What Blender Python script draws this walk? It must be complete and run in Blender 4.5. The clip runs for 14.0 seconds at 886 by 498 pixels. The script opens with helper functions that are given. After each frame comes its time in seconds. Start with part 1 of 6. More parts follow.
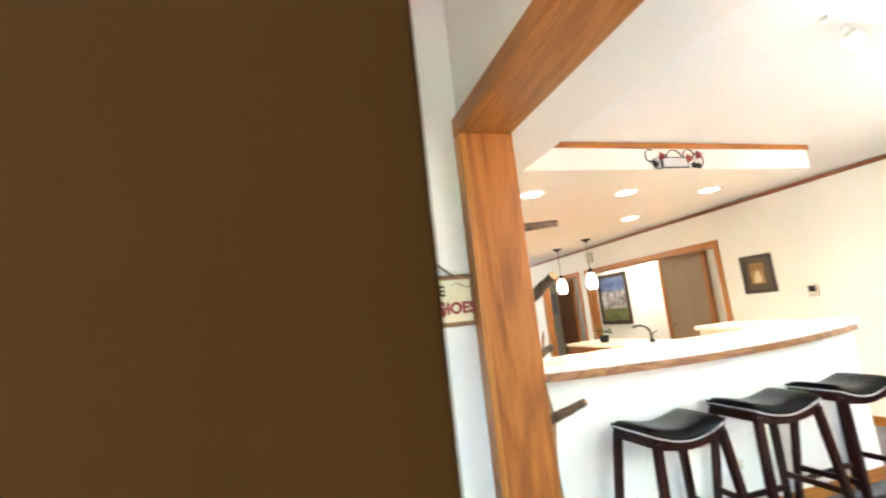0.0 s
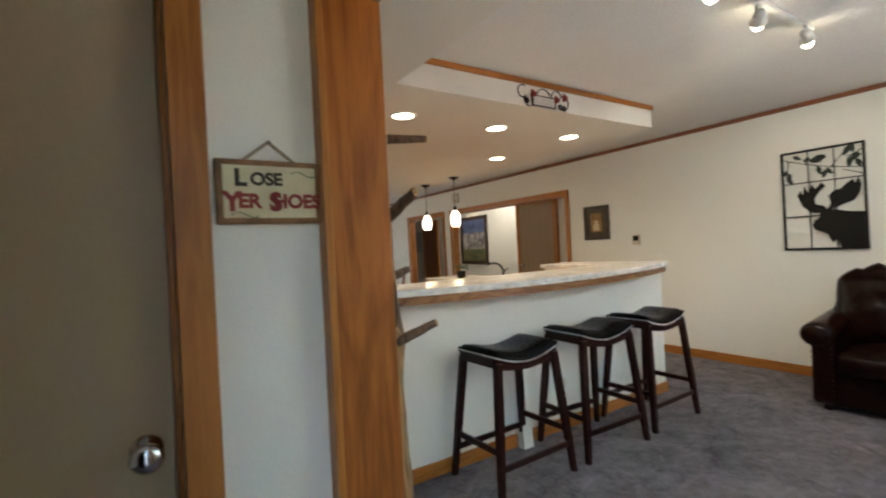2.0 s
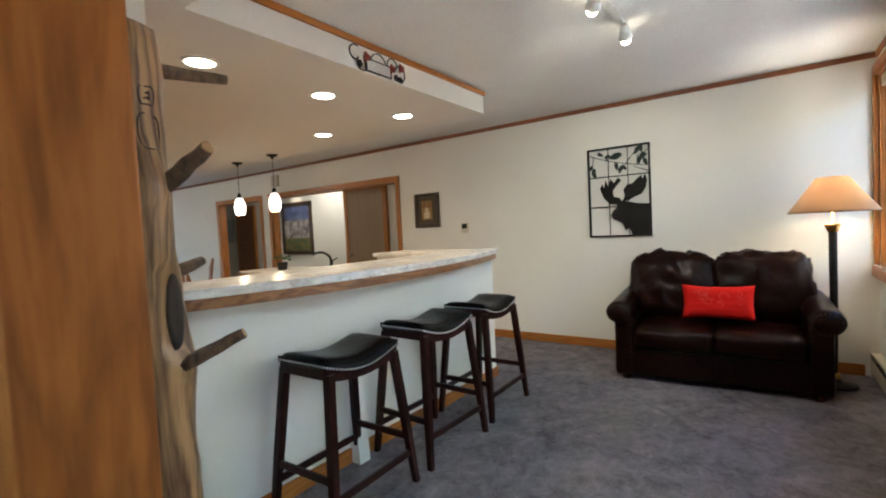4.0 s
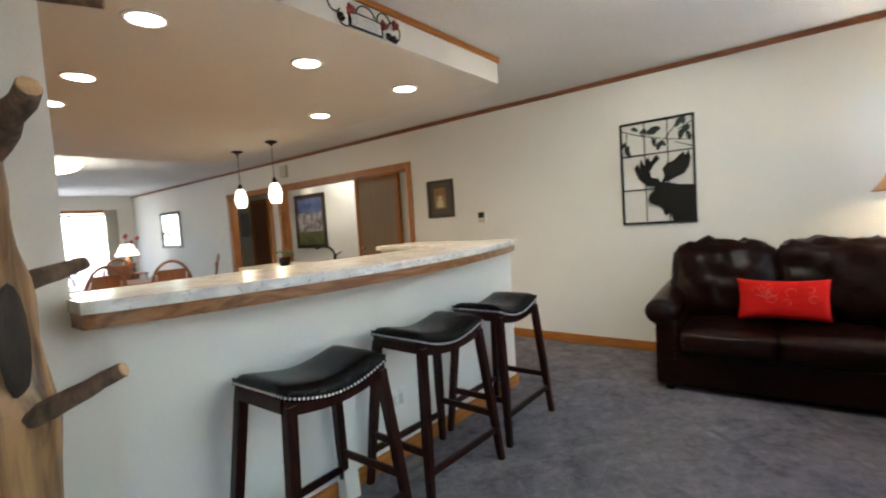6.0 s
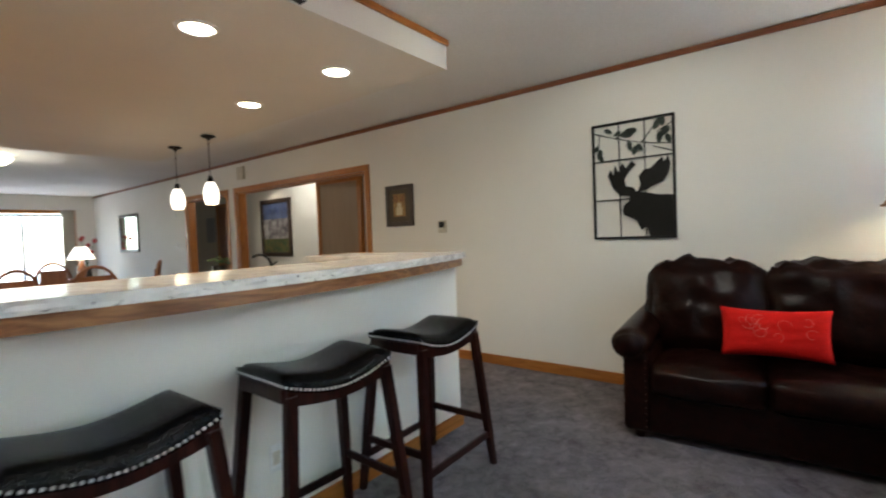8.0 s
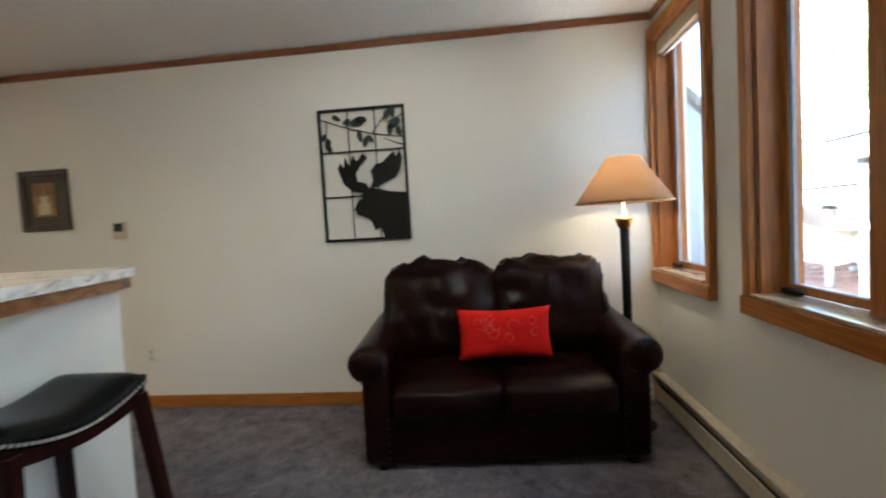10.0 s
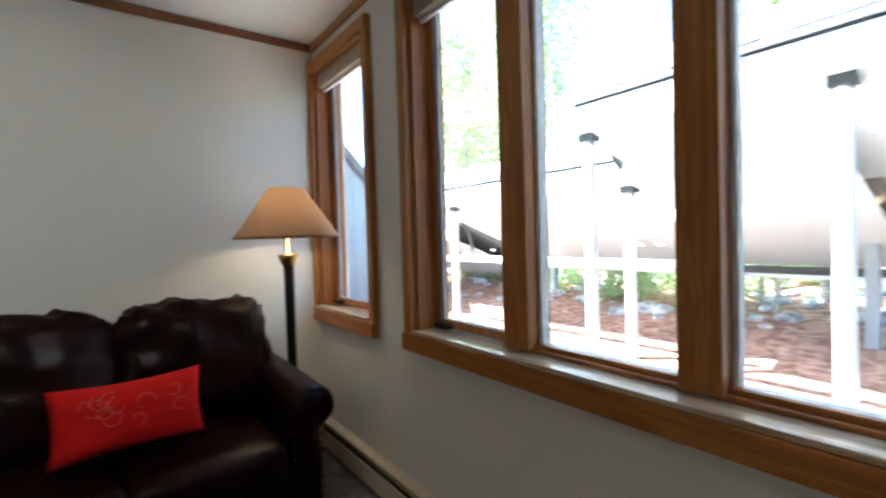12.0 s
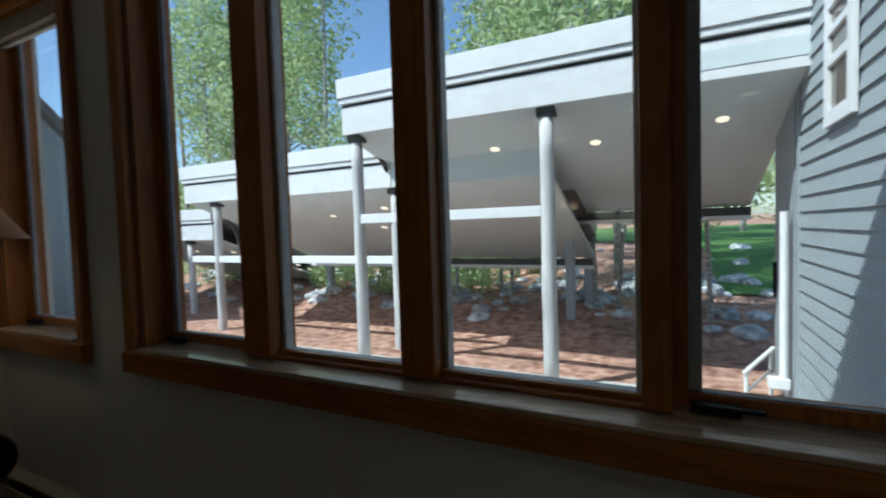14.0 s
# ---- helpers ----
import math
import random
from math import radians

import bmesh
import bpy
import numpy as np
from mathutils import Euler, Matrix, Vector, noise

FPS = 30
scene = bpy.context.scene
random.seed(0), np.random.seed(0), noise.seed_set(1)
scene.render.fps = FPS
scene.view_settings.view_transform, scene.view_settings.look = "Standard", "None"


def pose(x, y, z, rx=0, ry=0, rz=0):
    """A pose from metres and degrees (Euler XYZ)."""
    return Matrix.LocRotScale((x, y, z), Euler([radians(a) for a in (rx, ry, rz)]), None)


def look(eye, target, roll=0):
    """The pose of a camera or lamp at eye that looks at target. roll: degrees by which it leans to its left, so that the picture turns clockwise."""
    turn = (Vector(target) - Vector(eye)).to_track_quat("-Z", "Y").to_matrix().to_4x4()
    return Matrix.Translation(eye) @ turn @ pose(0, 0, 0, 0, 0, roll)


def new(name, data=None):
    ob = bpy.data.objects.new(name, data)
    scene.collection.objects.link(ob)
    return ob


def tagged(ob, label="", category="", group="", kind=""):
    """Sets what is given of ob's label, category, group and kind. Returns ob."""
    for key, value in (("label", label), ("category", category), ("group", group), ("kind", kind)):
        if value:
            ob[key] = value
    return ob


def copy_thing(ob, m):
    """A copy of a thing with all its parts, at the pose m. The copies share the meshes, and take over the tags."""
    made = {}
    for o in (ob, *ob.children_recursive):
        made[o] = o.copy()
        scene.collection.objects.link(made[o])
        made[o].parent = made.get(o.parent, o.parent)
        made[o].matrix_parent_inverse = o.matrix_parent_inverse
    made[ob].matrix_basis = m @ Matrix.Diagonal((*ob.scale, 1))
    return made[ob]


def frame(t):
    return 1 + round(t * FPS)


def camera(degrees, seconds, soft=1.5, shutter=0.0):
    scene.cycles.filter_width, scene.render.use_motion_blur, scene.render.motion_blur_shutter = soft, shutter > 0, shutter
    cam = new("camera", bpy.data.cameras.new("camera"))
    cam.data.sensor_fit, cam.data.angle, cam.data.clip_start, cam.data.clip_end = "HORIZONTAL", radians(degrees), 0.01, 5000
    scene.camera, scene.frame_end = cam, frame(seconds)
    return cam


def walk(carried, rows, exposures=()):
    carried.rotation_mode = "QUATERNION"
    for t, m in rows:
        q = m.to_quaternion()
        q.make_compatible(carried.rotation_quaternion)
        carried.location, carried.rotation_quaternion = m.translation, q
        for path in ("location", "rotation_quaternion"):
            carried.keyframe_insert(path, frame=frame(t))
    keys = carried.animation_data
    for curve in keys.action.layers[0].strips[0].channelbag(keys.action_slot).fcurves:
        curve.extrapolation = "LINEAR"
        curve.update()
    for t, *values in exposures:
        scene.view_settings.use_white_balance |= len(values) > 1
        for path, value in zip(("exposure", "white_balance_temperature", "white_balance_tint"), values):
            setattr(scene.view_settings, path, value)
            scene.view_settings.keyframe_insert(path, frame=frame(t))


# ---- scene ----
cam = camera(88.15, 14.0, soft=2.0, shutter=0.5)
PATH = [
    (0, (0.931, 0.206, 1.408), (1.519, 2.093, 1.716), -6.25),
    (0.5, (0.962, 0.240, 1.396), (1.756, 2.064, 1.603), -4.16),
    (1, (0.969, 0.270, 1.364), (1.908, 2.033, 1.480), -3.70),
    (1.5, (0.989, 0.332, 1.336), (1.971, 2.073, 1.380), -3.24),
    (2, (1.033, 0.348, 1.312), (2.122, 2.026, 1.312), -2.94),
    (2.5, (1.085, 0.394, 1.305), (2.423, 1.881, 1.295), -2.29),
    (3, (1.123, 0.476, 1.292), (2.689, 1.720, 1.287), -1.57),
    (5.5, (1.622, 0.870, 1.285), (3.262, 2.009, 1.181), -3.16),
    (6, (1.738, 0.874, 1.263), (3.296, 2.123, 1.150), -3.81),
    (6.5, (1.880, 0.751, 1.208), (3.307, 2.149, 1.113), -2.77),
    (7, (2.058, 0.835, 1.230), (3.479, 2.240, 1.151), -2.18),
    (9.5, (2.802, 0.976, 1.209), (4.735, 1.483, 1.121), -3.41),
    (10, (2.955, 1.055, 1.214), (4.941, 1.266, 1.108), -3.22),
    (10.5, (3.101, 1.083, 1.231), (5.093, 0.960, 1.113), -3.46),
    (11, (3.206, 1.090, 1.251), (5.140, 0.594, 1.144), -2.92),
    (11.5, (3.220, 1.085, 1.258), (5.032, 0.243, 1.190), -2.11),
    (12, (3.252, 1.063, 1.259), (4.862, -0.123, 1.209), -1.69),
    (12.5, (3.229, 1.047, 1.241), (4.639, -0.370, 1.203), -1.74),
    (13, (3.196, 1.052, 1.236), (4.448, -0.507, 1.187), -1.99),
    (13.5, (3.180, 1.035, 1.253), (4.251, -0.653, 1.175), -1.81),
    (14, (3.155, 0.988, 1.269), (4.053, -0.797, 1.180), -1.73),
]
EXPOSURES = [(0.0, 5.6, 5850, 4), (0.5, 5.2, 5850, 4), (1.0, 4.65, 5800, 4), (1.5, 4.15, 5950, 4), (2.0, 3.9, 5950, 4), (2.5, 3.9, 5800, 4), (3.0, 3.9, 5610, 4), (5.5, 4.05, 5650, 4), (7.2, 3.75, 5650, 4), (9.5, 3.65, 5550, 4), (11, 3.45, 5500, 4), (12, 2.95, 5350, 4), (12.5, 1.78, 5350, 3), (13, 1.28, 5350, 2), (13.5, 0.93, 5350, 1), (14, 0.28, 5400, 0)]
walk(cam, [(t, look(eye, target, roll)) for t, eye, target, roll in PATH], EXPOSURES)

# ---- world, sun and lamps ----
SUN_EL, SUN_AZ = radians(53), radians(41)      # azimuth from +y towards +x
world = bpy.data.worlds.new("sky")
scene.world = world
world.use_nodes = True
wn = world.node_tree.nodes
sky = wn.new("ShaderNodeTexSky")
sky.sky_type = "NISHITA"
sky.sun_disc = False
sky.sun_elevation, sky.sun_rotation = SUN_EL, SUN_AZ
wn["Background"].inputs["Strength"].default_value = 0.15
world.node_tree.links.new(sky.outputs["Color"], wn["Background"].inputs["Color"])


def lamp(name, kind, power, colour, place, target=None, **more):
    data = bpy.data.lights.new(name, kind)
    data.energy, data.color = power * 0.66, colour
    if kind == "AREA":
        data.shape, data.size = "DISK", more.get("size", 0.12)
        if "spread" in more:
            data.spread = radians(more["spread"])
        if "size_y" in more:
            data.shape, data.size_y = "RECTANGLE", more["size_y"]
    elif kind == "SPOT":
        data.spot_size, data.spot_blend, data.shadow_soft_size = radians(more.get("cone", 70)), 0.7, 0.03
    elif kind == "POINT":
        data.shadow_soft_size = more.get("size", 0.05)
    ob = new(name, data)
    ob.matrix_world = look(place, target) if target else Matrix.Translation(place)
    return ob


sun = bpy.data.lights.new("sun", "SUN")
sun.energy, sun.angle, sun.color = 5.0, radians(0.53), (1.0, 0.95, 0.87)
sun_ob = new("sun", sun)
sun_dir = Vector((math.cos(SUN_EL) * math.sin(SUN_AZ), math.cos(SUN_EL) * math.cos(SUN_AZ), math.sin(SUN_EL)))
sun_ob.matrix_world = look(sun_dir * 40, (0, 0, 0))

WARM = (1.0, 0.68, 0.37)
DOWNLIGHTS = [(2.60, 3.19), (3.454, 3.195), (4.29, 3.18), (4.28, 4.185), (2.595, 4.23), (2.595, 4.95), (2.60, 5.70), (2.60, 6.45)]
for x, y in DOWNLIGHTS:
    lamp("downlight_lamp", "AREA", 0.5, WARM, (x, y, 2.262), (x, y, 0), size=0.13, spread=150)
lamp("entry_daylight", "AREA", 1.25, (0.93, 0.97, 1.0), (0.58, -0.19, 1.02), (0.58, 2.0, 1.02), size=0.78, size_y=1.95)
TRACK_HEADS = [(3.13, 1.35), (3.63, 1.37), (4.13, 1.34)]
TRACK_AIM = [(2.5, 0.9, 0.3), (6.0, 2.9, 0.9), (6.0, 1.6, 0.9)]

# ---- materials ----


def material(name, colour, rough=0.6, metal=0.0, grain=None, bump=0.0, scale=40.0, stretch=(1, 1, 1), second=None, blotch=0.0, blotch_scale=1.5, vary=0.0, **extra):
    """Principled surface with fine grain, large soft blotches and bump at real-world size."""
    mat = bpy.data.materials.new(name)
    mat.use_nodes = True
    nt = mat.node_tree
    n, l = nt.nodes, nt.links
    b = n["Principled BSDF"]
    b.inputs["Roughness"].default_value, b.inputs["Metallic"].default_value = rough, metal
    for key, value in extra.items():
        b.inputs[key.replace("_", " ")].default_value = value
    geo = n.new("ShaderNodeTexCoord")
    mp = n.new("ShaderNodeMapping")
    mp.inputs["Scale"].default_value = stretch
    l.new(geo.outputs["Object"], mp.inputs["Vector"])
    fine = n.new("ShaderNodeTexNoise")
    fine.inputs["Scale"].default_value, fine.inputs["Detail"].default_value = scale, 4
    l.new(mp.outputs["Vector"], fine.inputs["Vector"])
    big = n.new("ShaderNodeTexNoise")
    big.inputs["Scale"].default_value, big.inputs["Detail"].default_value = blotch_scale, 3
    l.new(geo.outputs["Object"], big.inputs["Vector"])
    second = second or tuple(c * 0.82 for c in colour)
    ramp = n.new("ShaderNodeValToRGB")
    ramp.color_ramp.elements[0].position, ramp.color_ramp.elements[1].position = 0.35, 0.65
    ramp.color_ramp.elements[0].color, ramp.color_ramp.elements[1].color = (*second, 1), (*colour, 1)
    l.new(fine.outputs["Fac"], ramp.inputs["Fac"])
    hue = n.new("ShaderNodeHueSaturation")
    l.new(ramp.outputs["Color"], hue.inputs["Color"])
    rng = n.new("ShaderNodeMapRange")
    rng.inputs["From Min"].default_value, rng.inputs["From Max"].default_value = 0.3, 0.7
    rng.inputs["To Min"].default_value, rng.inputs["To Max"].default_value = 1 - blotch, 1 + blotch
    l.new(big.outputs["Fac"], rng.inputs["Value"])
    if vary:
        info = n.new("ShaderNodeObjectInfo")
        r2 = n.new("ShaderNodeMapRange")
        r2.inputs["To Min"].default_value, r2.inputs["To Max"].default_value = 1 - vary, 1 + vary
        l.new(info.outputs["Random"], r2.inputs["Value"])
        mul = n.new("ShaderNodeMath")
        mul.operation = "MULTIPLY"
        l.new(rng.outputs["Result"], mul.inputs[0])
        l.new(r2.outputs["Result"], mul.inputs[1])
        l.new(mul.outputs["Value"], hue.inputs["Value"])
    else:
        l.new(rng.outputs["Result"], hue.inputs["Value"])
    l.new(hue.outputs["Color"], b.inputs["Base Color"])
    if bump:
        bp = n.new("ShaderNodeBump")
        bp.inputs["Strength"].default_value, bp.inputs["Distance"].default_value = bump, 0.01
        l.new(fine.outputs["Fac"], bp.inputs["Height"])
        l.new(bp.outputs["Normal"], b.inputs["Normal"])
    return mat


def glow(name, colour, strength):
    mat = bpy.data.materials.new(name)
    mat.use_nodes = True
    b = mat.node_tree.nodes["Principled BSDF"]
    b.inputs["Base Color"].default_value = (*colour, 1)
    b.inputs["Emission Color"].default_value = (*colour, 1)
    b.inputs["Emission Strength"].default_value = strength
    return mat


def wood_material(name, light, dark, rough=0.35, axis=2, ring=9.0, gloss=0.5):
    """Clear-finished softwood with long grain along one axis."""
    mat = bpy.data.materials.new(name)
    mat.use_nodes = True
    n, l = mat.node_tree.nodes, mat.node_tree.links
    b = n["Principled BSDF"]
    b.inputs["Roughness"].default_value, b.inputs["Specular IOR Level"].default_value = rough, gloss
    co = n.new("ShaderNodeTexCoord")
    mp = n.new("ShaderNodeMapping")
    sc = [1.0, 1.0, 1.0]
    sc[axis] = 0.08
    mp.inputs["Scale"].default_value = sc
    l.new(co.outputs["Object"], mp.inputs["Vector"])
    warp = n.new("ShaderNodeTexNoise")
    warp.inputs["Scale"].default_value, warp.inputs["Detail"].default_value = ring, 5
    warp.inputs["Distortion"].default_value = 1.2
    l.new(mp.outputs["Vector"], warp.inputs["Vector"])
    fine = n.new("ShaderNodeTexNoise")
    fine.inputs["Scale"].default_value, fine.inputs["Detail"].default_value = ring * 14, 3
    l.new(mp.outputs["Vector"], fine.inputs["Vector"])
    wave = n.new("ShaderNodeMath")
    wave.operation = "MULTIPLY_ADD"
    wave.inputs[1].default_value, wave.inputs[2].default_value = 7.0, 0.0
    l.new(warp.outputs["Fac"], wave.inputs[0])
    frac = n.new("ShaderNodeMath")
    frac.operation = "PINGPONG"
    frac.inputs[1].default_value = 0.5
    l.new(wave.outputs["Value"], frac.inputs[0])
    mix = n.new("ShaderNodeMath")
    mix.operation = "MULTIPLY_ADD"
    mix.inputs[1].default_value = 0.7
    l.new(fine.outputs["Fac"], mix.inputs[0])
    l.new(frac.outputs["Value"], mix.inputs[2])
    ramp = n.new("ShaderNodeValToRGB")
    ramp.color_ramp.elements[0].position, ramp.color_ramp.elements[1].position = 0.3, 0.85
    ramp.color_ramp.elements[0].color, ramp.color_ramp.elements[1].color = (*dark, 1), (*light, 1)
    l.new(mix.outputs["Value"], ramp.inputs["Fac"])
    l.new(ramp.outputs["Color"], b.inputs["Base Color"])
    bp = n.new("ShaderNodeBump")
    bp.inputs["Strength"].default_value, bp.inputs["Distance"].default_value = 0.12, 0.004
    l.new(fine.outputs["Fac"], bp.inputs["Height"])
    l.new(bp.outputs["Normal"], b.inputs["Normal"])
    return mat


def carpet_material():
    """Plush pile: fine tuft grain over brushed light and dark swathes."""
    mat = bpy.data.materials.new("carpet")
    mat.use_nodes = True
    n, l = mat.node_tree.nodes, mat.node_tree.links
    b = n["Principled BSDF"]
    b.inputs["Roughness"].default_value = 1.0
    b.inputs["Specular IOR Level"].default_value = 0.1
    co = n.new("ShaderNodeTexCoord")
    tuft, swathe, mark = n.new("ShaderNodeTexNoise"), n.new("ShaderNodeTexNoise"), n.new("ShaderNodeTexNoise")
    for node, sc, det, dist in ((tuft, 130, 3, 0.0), (swathe, 3.2, 4, 1.5), (mark, 16, 4, 1.0)):
        node.inputs["Scale"].default_value, node.inputs["Detail"].default_value, node.inputs["Distortion"].default_value = sc, det, dist
        l.new(co.outputs["Object"], node.inputs["Vector"])
    add = n.new("ShaderNodeMath")
    add.operation, add.inputs[1].default_value = "MULTIPLY_ADD", 0.9
    l.new(mark.outputs["Fac"], add.inputs[0]), l.new(swathe.outputs["Fac"], add.inputs[2])
    add2 = n.new("ShaderNodeMath")
    add2.operation, add2.inputs[1].default_value = "MULTIPLY_ADD", 0.8
    l.new(tuft.outputs["Fac"], add2.inputs[0]), l.new(add.outputs["Value"], add2.inputs[2])
    ramp = n.new("ShaderNodeValToRGB")
    rng = n.new("ShaderNodeMapRange")
    rng.inputs["From Min"].default_value, rng.inputs["From Max"].default_value = 0.95, 1.75
    l.new(add2.outputs["Value"], rng.inputs["Value"])
    ramp.color_ramp.elements[0].color, ramp.color_ramp.elements[1].color = (0.092, 0.083, 0.089, 1), (0.285, 0.262, 0.274, 1)
    l.new(rng.outputs["Result"], ramp.inputs["Fac"])
    l.new(ramp.outputs["Color"], b.inputs["Base Color"])
    bp = n.new("ShaderNodeBump")
    bp.inputs["Strength"].default_value, bp.inputs["Distance"].default_value = 0.9, 0.012
    l.new(add2.outputs["Value"], bp.inputs["Height"])
    l.new(bp.outputs["Normal"], b.inputs["Normal"])
    return mat


def granite_material():
    """White granite with sparse dark flecks and grey clouds."""
    mat = bpy.data.materials.new("granite")
    mat.use_nodes = True
    n, l = mat.node_tree.nodes, mat.node_tree.links
    b = n["Principled BSDF"]
    b.inputs["Roughness"].default_value = 0.24
    b.inputs["Specular IOR Level"].default_value = 0.28
    co = n.new("ShaderNodeTexCoord")
    cloud, fleck = n.new("ShaderNodeTexNoise"), n.new("ShaderNodeTexNoise")
    cloud.inputs["Scale"].default_value, cloud.inputs["Detail"].default_value = 14, 5
    fleck.inputs["Scale"].default_value, fleck.inputs["Detail"].default_value = 75, 3
    fleck.inputs["Distortion"].default_value = 0.8
    l.new(co.outputs["Object"], cloud.inputs["Vector"]), l.new(co.outputs["Object"], fleck.inputs["Vector"])
    base, dark = n.new("ShaderNodeValToRGB"), n.new("ShaderNodeValToRGB")
    base.color_ramp.elements[0].position, base.color_ramp.elements[1].position = 0.32, 0.6
    base.color_ramp.elements[0].color, base.color_ramp.elements[1].color = (0.60, 0.585, 0.56, 1), (0.80, 0.785, 0.745, 1)
    dark.color_ramp.elements[0].position, dark.color_ramp.elements[1].position = 0.29, 0.37
    l.new(cloud.outputs["Fac"], base.inputs["Fac"]), l.new(fleck.outputs["Fac"], dark.inputs["Fac"])
    mix = n.new("ShaderNodeMix")
    mix.data_type = "RGBA"
    l.new(dark.outputs["Color"], mix.inputs["Factor"])
    mix.inputs["A"].default_value = (0.10, 0.09, 0.10, 1)
    l.new(base.outputs["Color"], mix.inputs["B"])
    l.new(mix.outputs["Result"], b.inputs["Base Color"])
    return mat


M = dict(
    wall=material("wall_paint", (0.76, 0.735, 0.67), 0.75, second=(0.74, 0.715, 0.65), scale=140, bump=0.12, blotch=0.02),
    ceiling=material("ceiling_paint", (0.74, 0.73, 0.71), 0.9, second=(0.68, 0.67, 0.65), scale=70, bump=0.5, blotch=0.03),
    soffit=material("soffit_paint", (0.70, 0.67, 0.61), 0.85, second=(0.68, 0.65, 0.59), scale=90, bump=0.25, blotch=0.02),
    carpet=carpet_material(),
    trim=wood_material("fir_trim_upright", (0.43, 0.170, 0.036), (0.30, 0.108, 0.020), axis=2, gloss=0.32),
    trim_x=wood_material("fir_trim_along_x", (0.43, 0.170, 0.036), (0.30, 0.108, 0.020), axis=0, gloss=0.32),
    trim_y=wood_material("fir_trim_along_y", (0.43, 0.170, 0.036), (0.30, 0.108, 0.020), axis=1, gloss=0.32),
    dark_trim=wood_material("brown_trim_along_y", (0.26, 0.095, 0.035), (0.17, 0.060, 0.022), axis=1),
    door=material("door_paint", (0.56, 0.44, 0.28), 0.5, second=(0.54, 0.425, 0.265), scale=60, bump=0.05, blotch=0.03),
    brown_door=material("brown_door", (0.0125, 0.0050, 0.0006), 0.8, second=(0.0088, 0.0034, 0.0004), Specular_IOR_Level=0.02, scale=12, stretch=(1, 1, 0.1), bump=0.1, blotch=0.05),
    chrome=material("chrome", (0.75, 0.75, 0.76), 0.12, 1.0),
    black_metal=material("black_metal", (0.012, 0.011, 0.010), 0.45, 0.6, bump=0.1),
    white_metal=material("white_enamel", (0.78, 0.77, 0.74), 0.4),
    cream_metal=material("cream_enamel", (0.62, 0.56, 0.44), 0.45),
    stool_wood=wood_material("espresso_wood", (0.030, 0.0065, 0.0040), (0.010, 0.0026, 0.0018), 0.28, gloss=0.22),
    leather=material("black_leather", (0.005, 0.0045, 0.005), 0.24, second=(0.003, 0.0028, 0.003), Specular_IOR_Level=0.13, scale=120, bump=0.25),
    sofa=material("brown_leather", (0.013, 0.0034, 0.0022), 0.30, second=(0.006, 0.0016, 0.0011), scale=28, Specular_IOR_Level=0.13, bump=0.25, blotch=0.25, blotch_scale=6),
    brass=material("aged_brass", (0.40, 0.25, 0.08), 0.32, 1.0),
    door_tan=material("tan_door", (0.30, 0.20, 0.11), 0.5, second=(0.27, 0.18, 0.095), scale=20, stretch=(1, 1, 0.1)),
    curtain=material("cream_curtain", (0.66, 0.62, 0.52), 0.9, scale=120),
    oak_cabinet=wood_material("oak_cabinet", (0.26, 0.11, 0.04), (0.17, 0.065, 0.022), 0.4),
    pot_leaf=material("pot_leaf", (0.05, 0.10, 0.03), 0.6),
    kitchen_floor=wood_material("tan_floor", (0.50, 0.30, 0.14), (0.36, 0.20, 0.085), 0.35, axis=1),
    nail=material("nailhead", (0.85, 0.84, 0.82), 0.35, 0.6),
    frame_dark=material("dark_nail", (0.06, 0.035, 0.02), 0.4, 0.7),
    red=material("red_cloth", (0.62, 0.012, 0.008), 0.85, second=(0.48, 0.009, 0.006), Specular_IOR_Level=0.1, scale=180, bump=0.3),
    red_thread=material("pale_thread", (0.64, 0.13, 0.09), 0.7),
    apron_oak=wood_material("apron_oak", (0.36, 0.17, 0.065), (0.17, 0.070, 0.026), axis=0, ring=7.0),
    granite=granite_material(),
    log=wood_material("peeled_log", (0.42, 0.245, 0.11), (0.105, 0.055, 0.026), 0.34, ring=4.2),
    bark=material("bark", (0.15, 0.088, 0.048), 0.8, second=(0.050, 0.029, 0.018), scale=45, stretch=(1, 1, 0.3), bump=0.8),
    scar=material("dark_scar", (0.050, 0.030, 0.018), 0.7, second=(0.018, 0.011, 0.007), scale=30, stretch=(1, 1, 0.25), bump=0.8),
    jamb=wood_material("red_fir_jamb", (0.37, 0.128, 0.026), (0.21, 0.066, 0.014), 0.32, axis=2, ring=6.0, gloss=0.3),
    cut=material("cut_wood", (0.50, 0.33, 0.17), 0.7, second=(0.38, 0.23, 0.11), scale=50),
    lamp_glow=glow("downlight_glow", (1.0, 0.86, 0.62), 2.2),
    bulb=glow("bulb_glow", (1.0, 0.82, 0.55), 2.6),
    pendant=glow("opal_glass", (1.0, 0.84, 0.60), 0.30),
    glass=None,
)


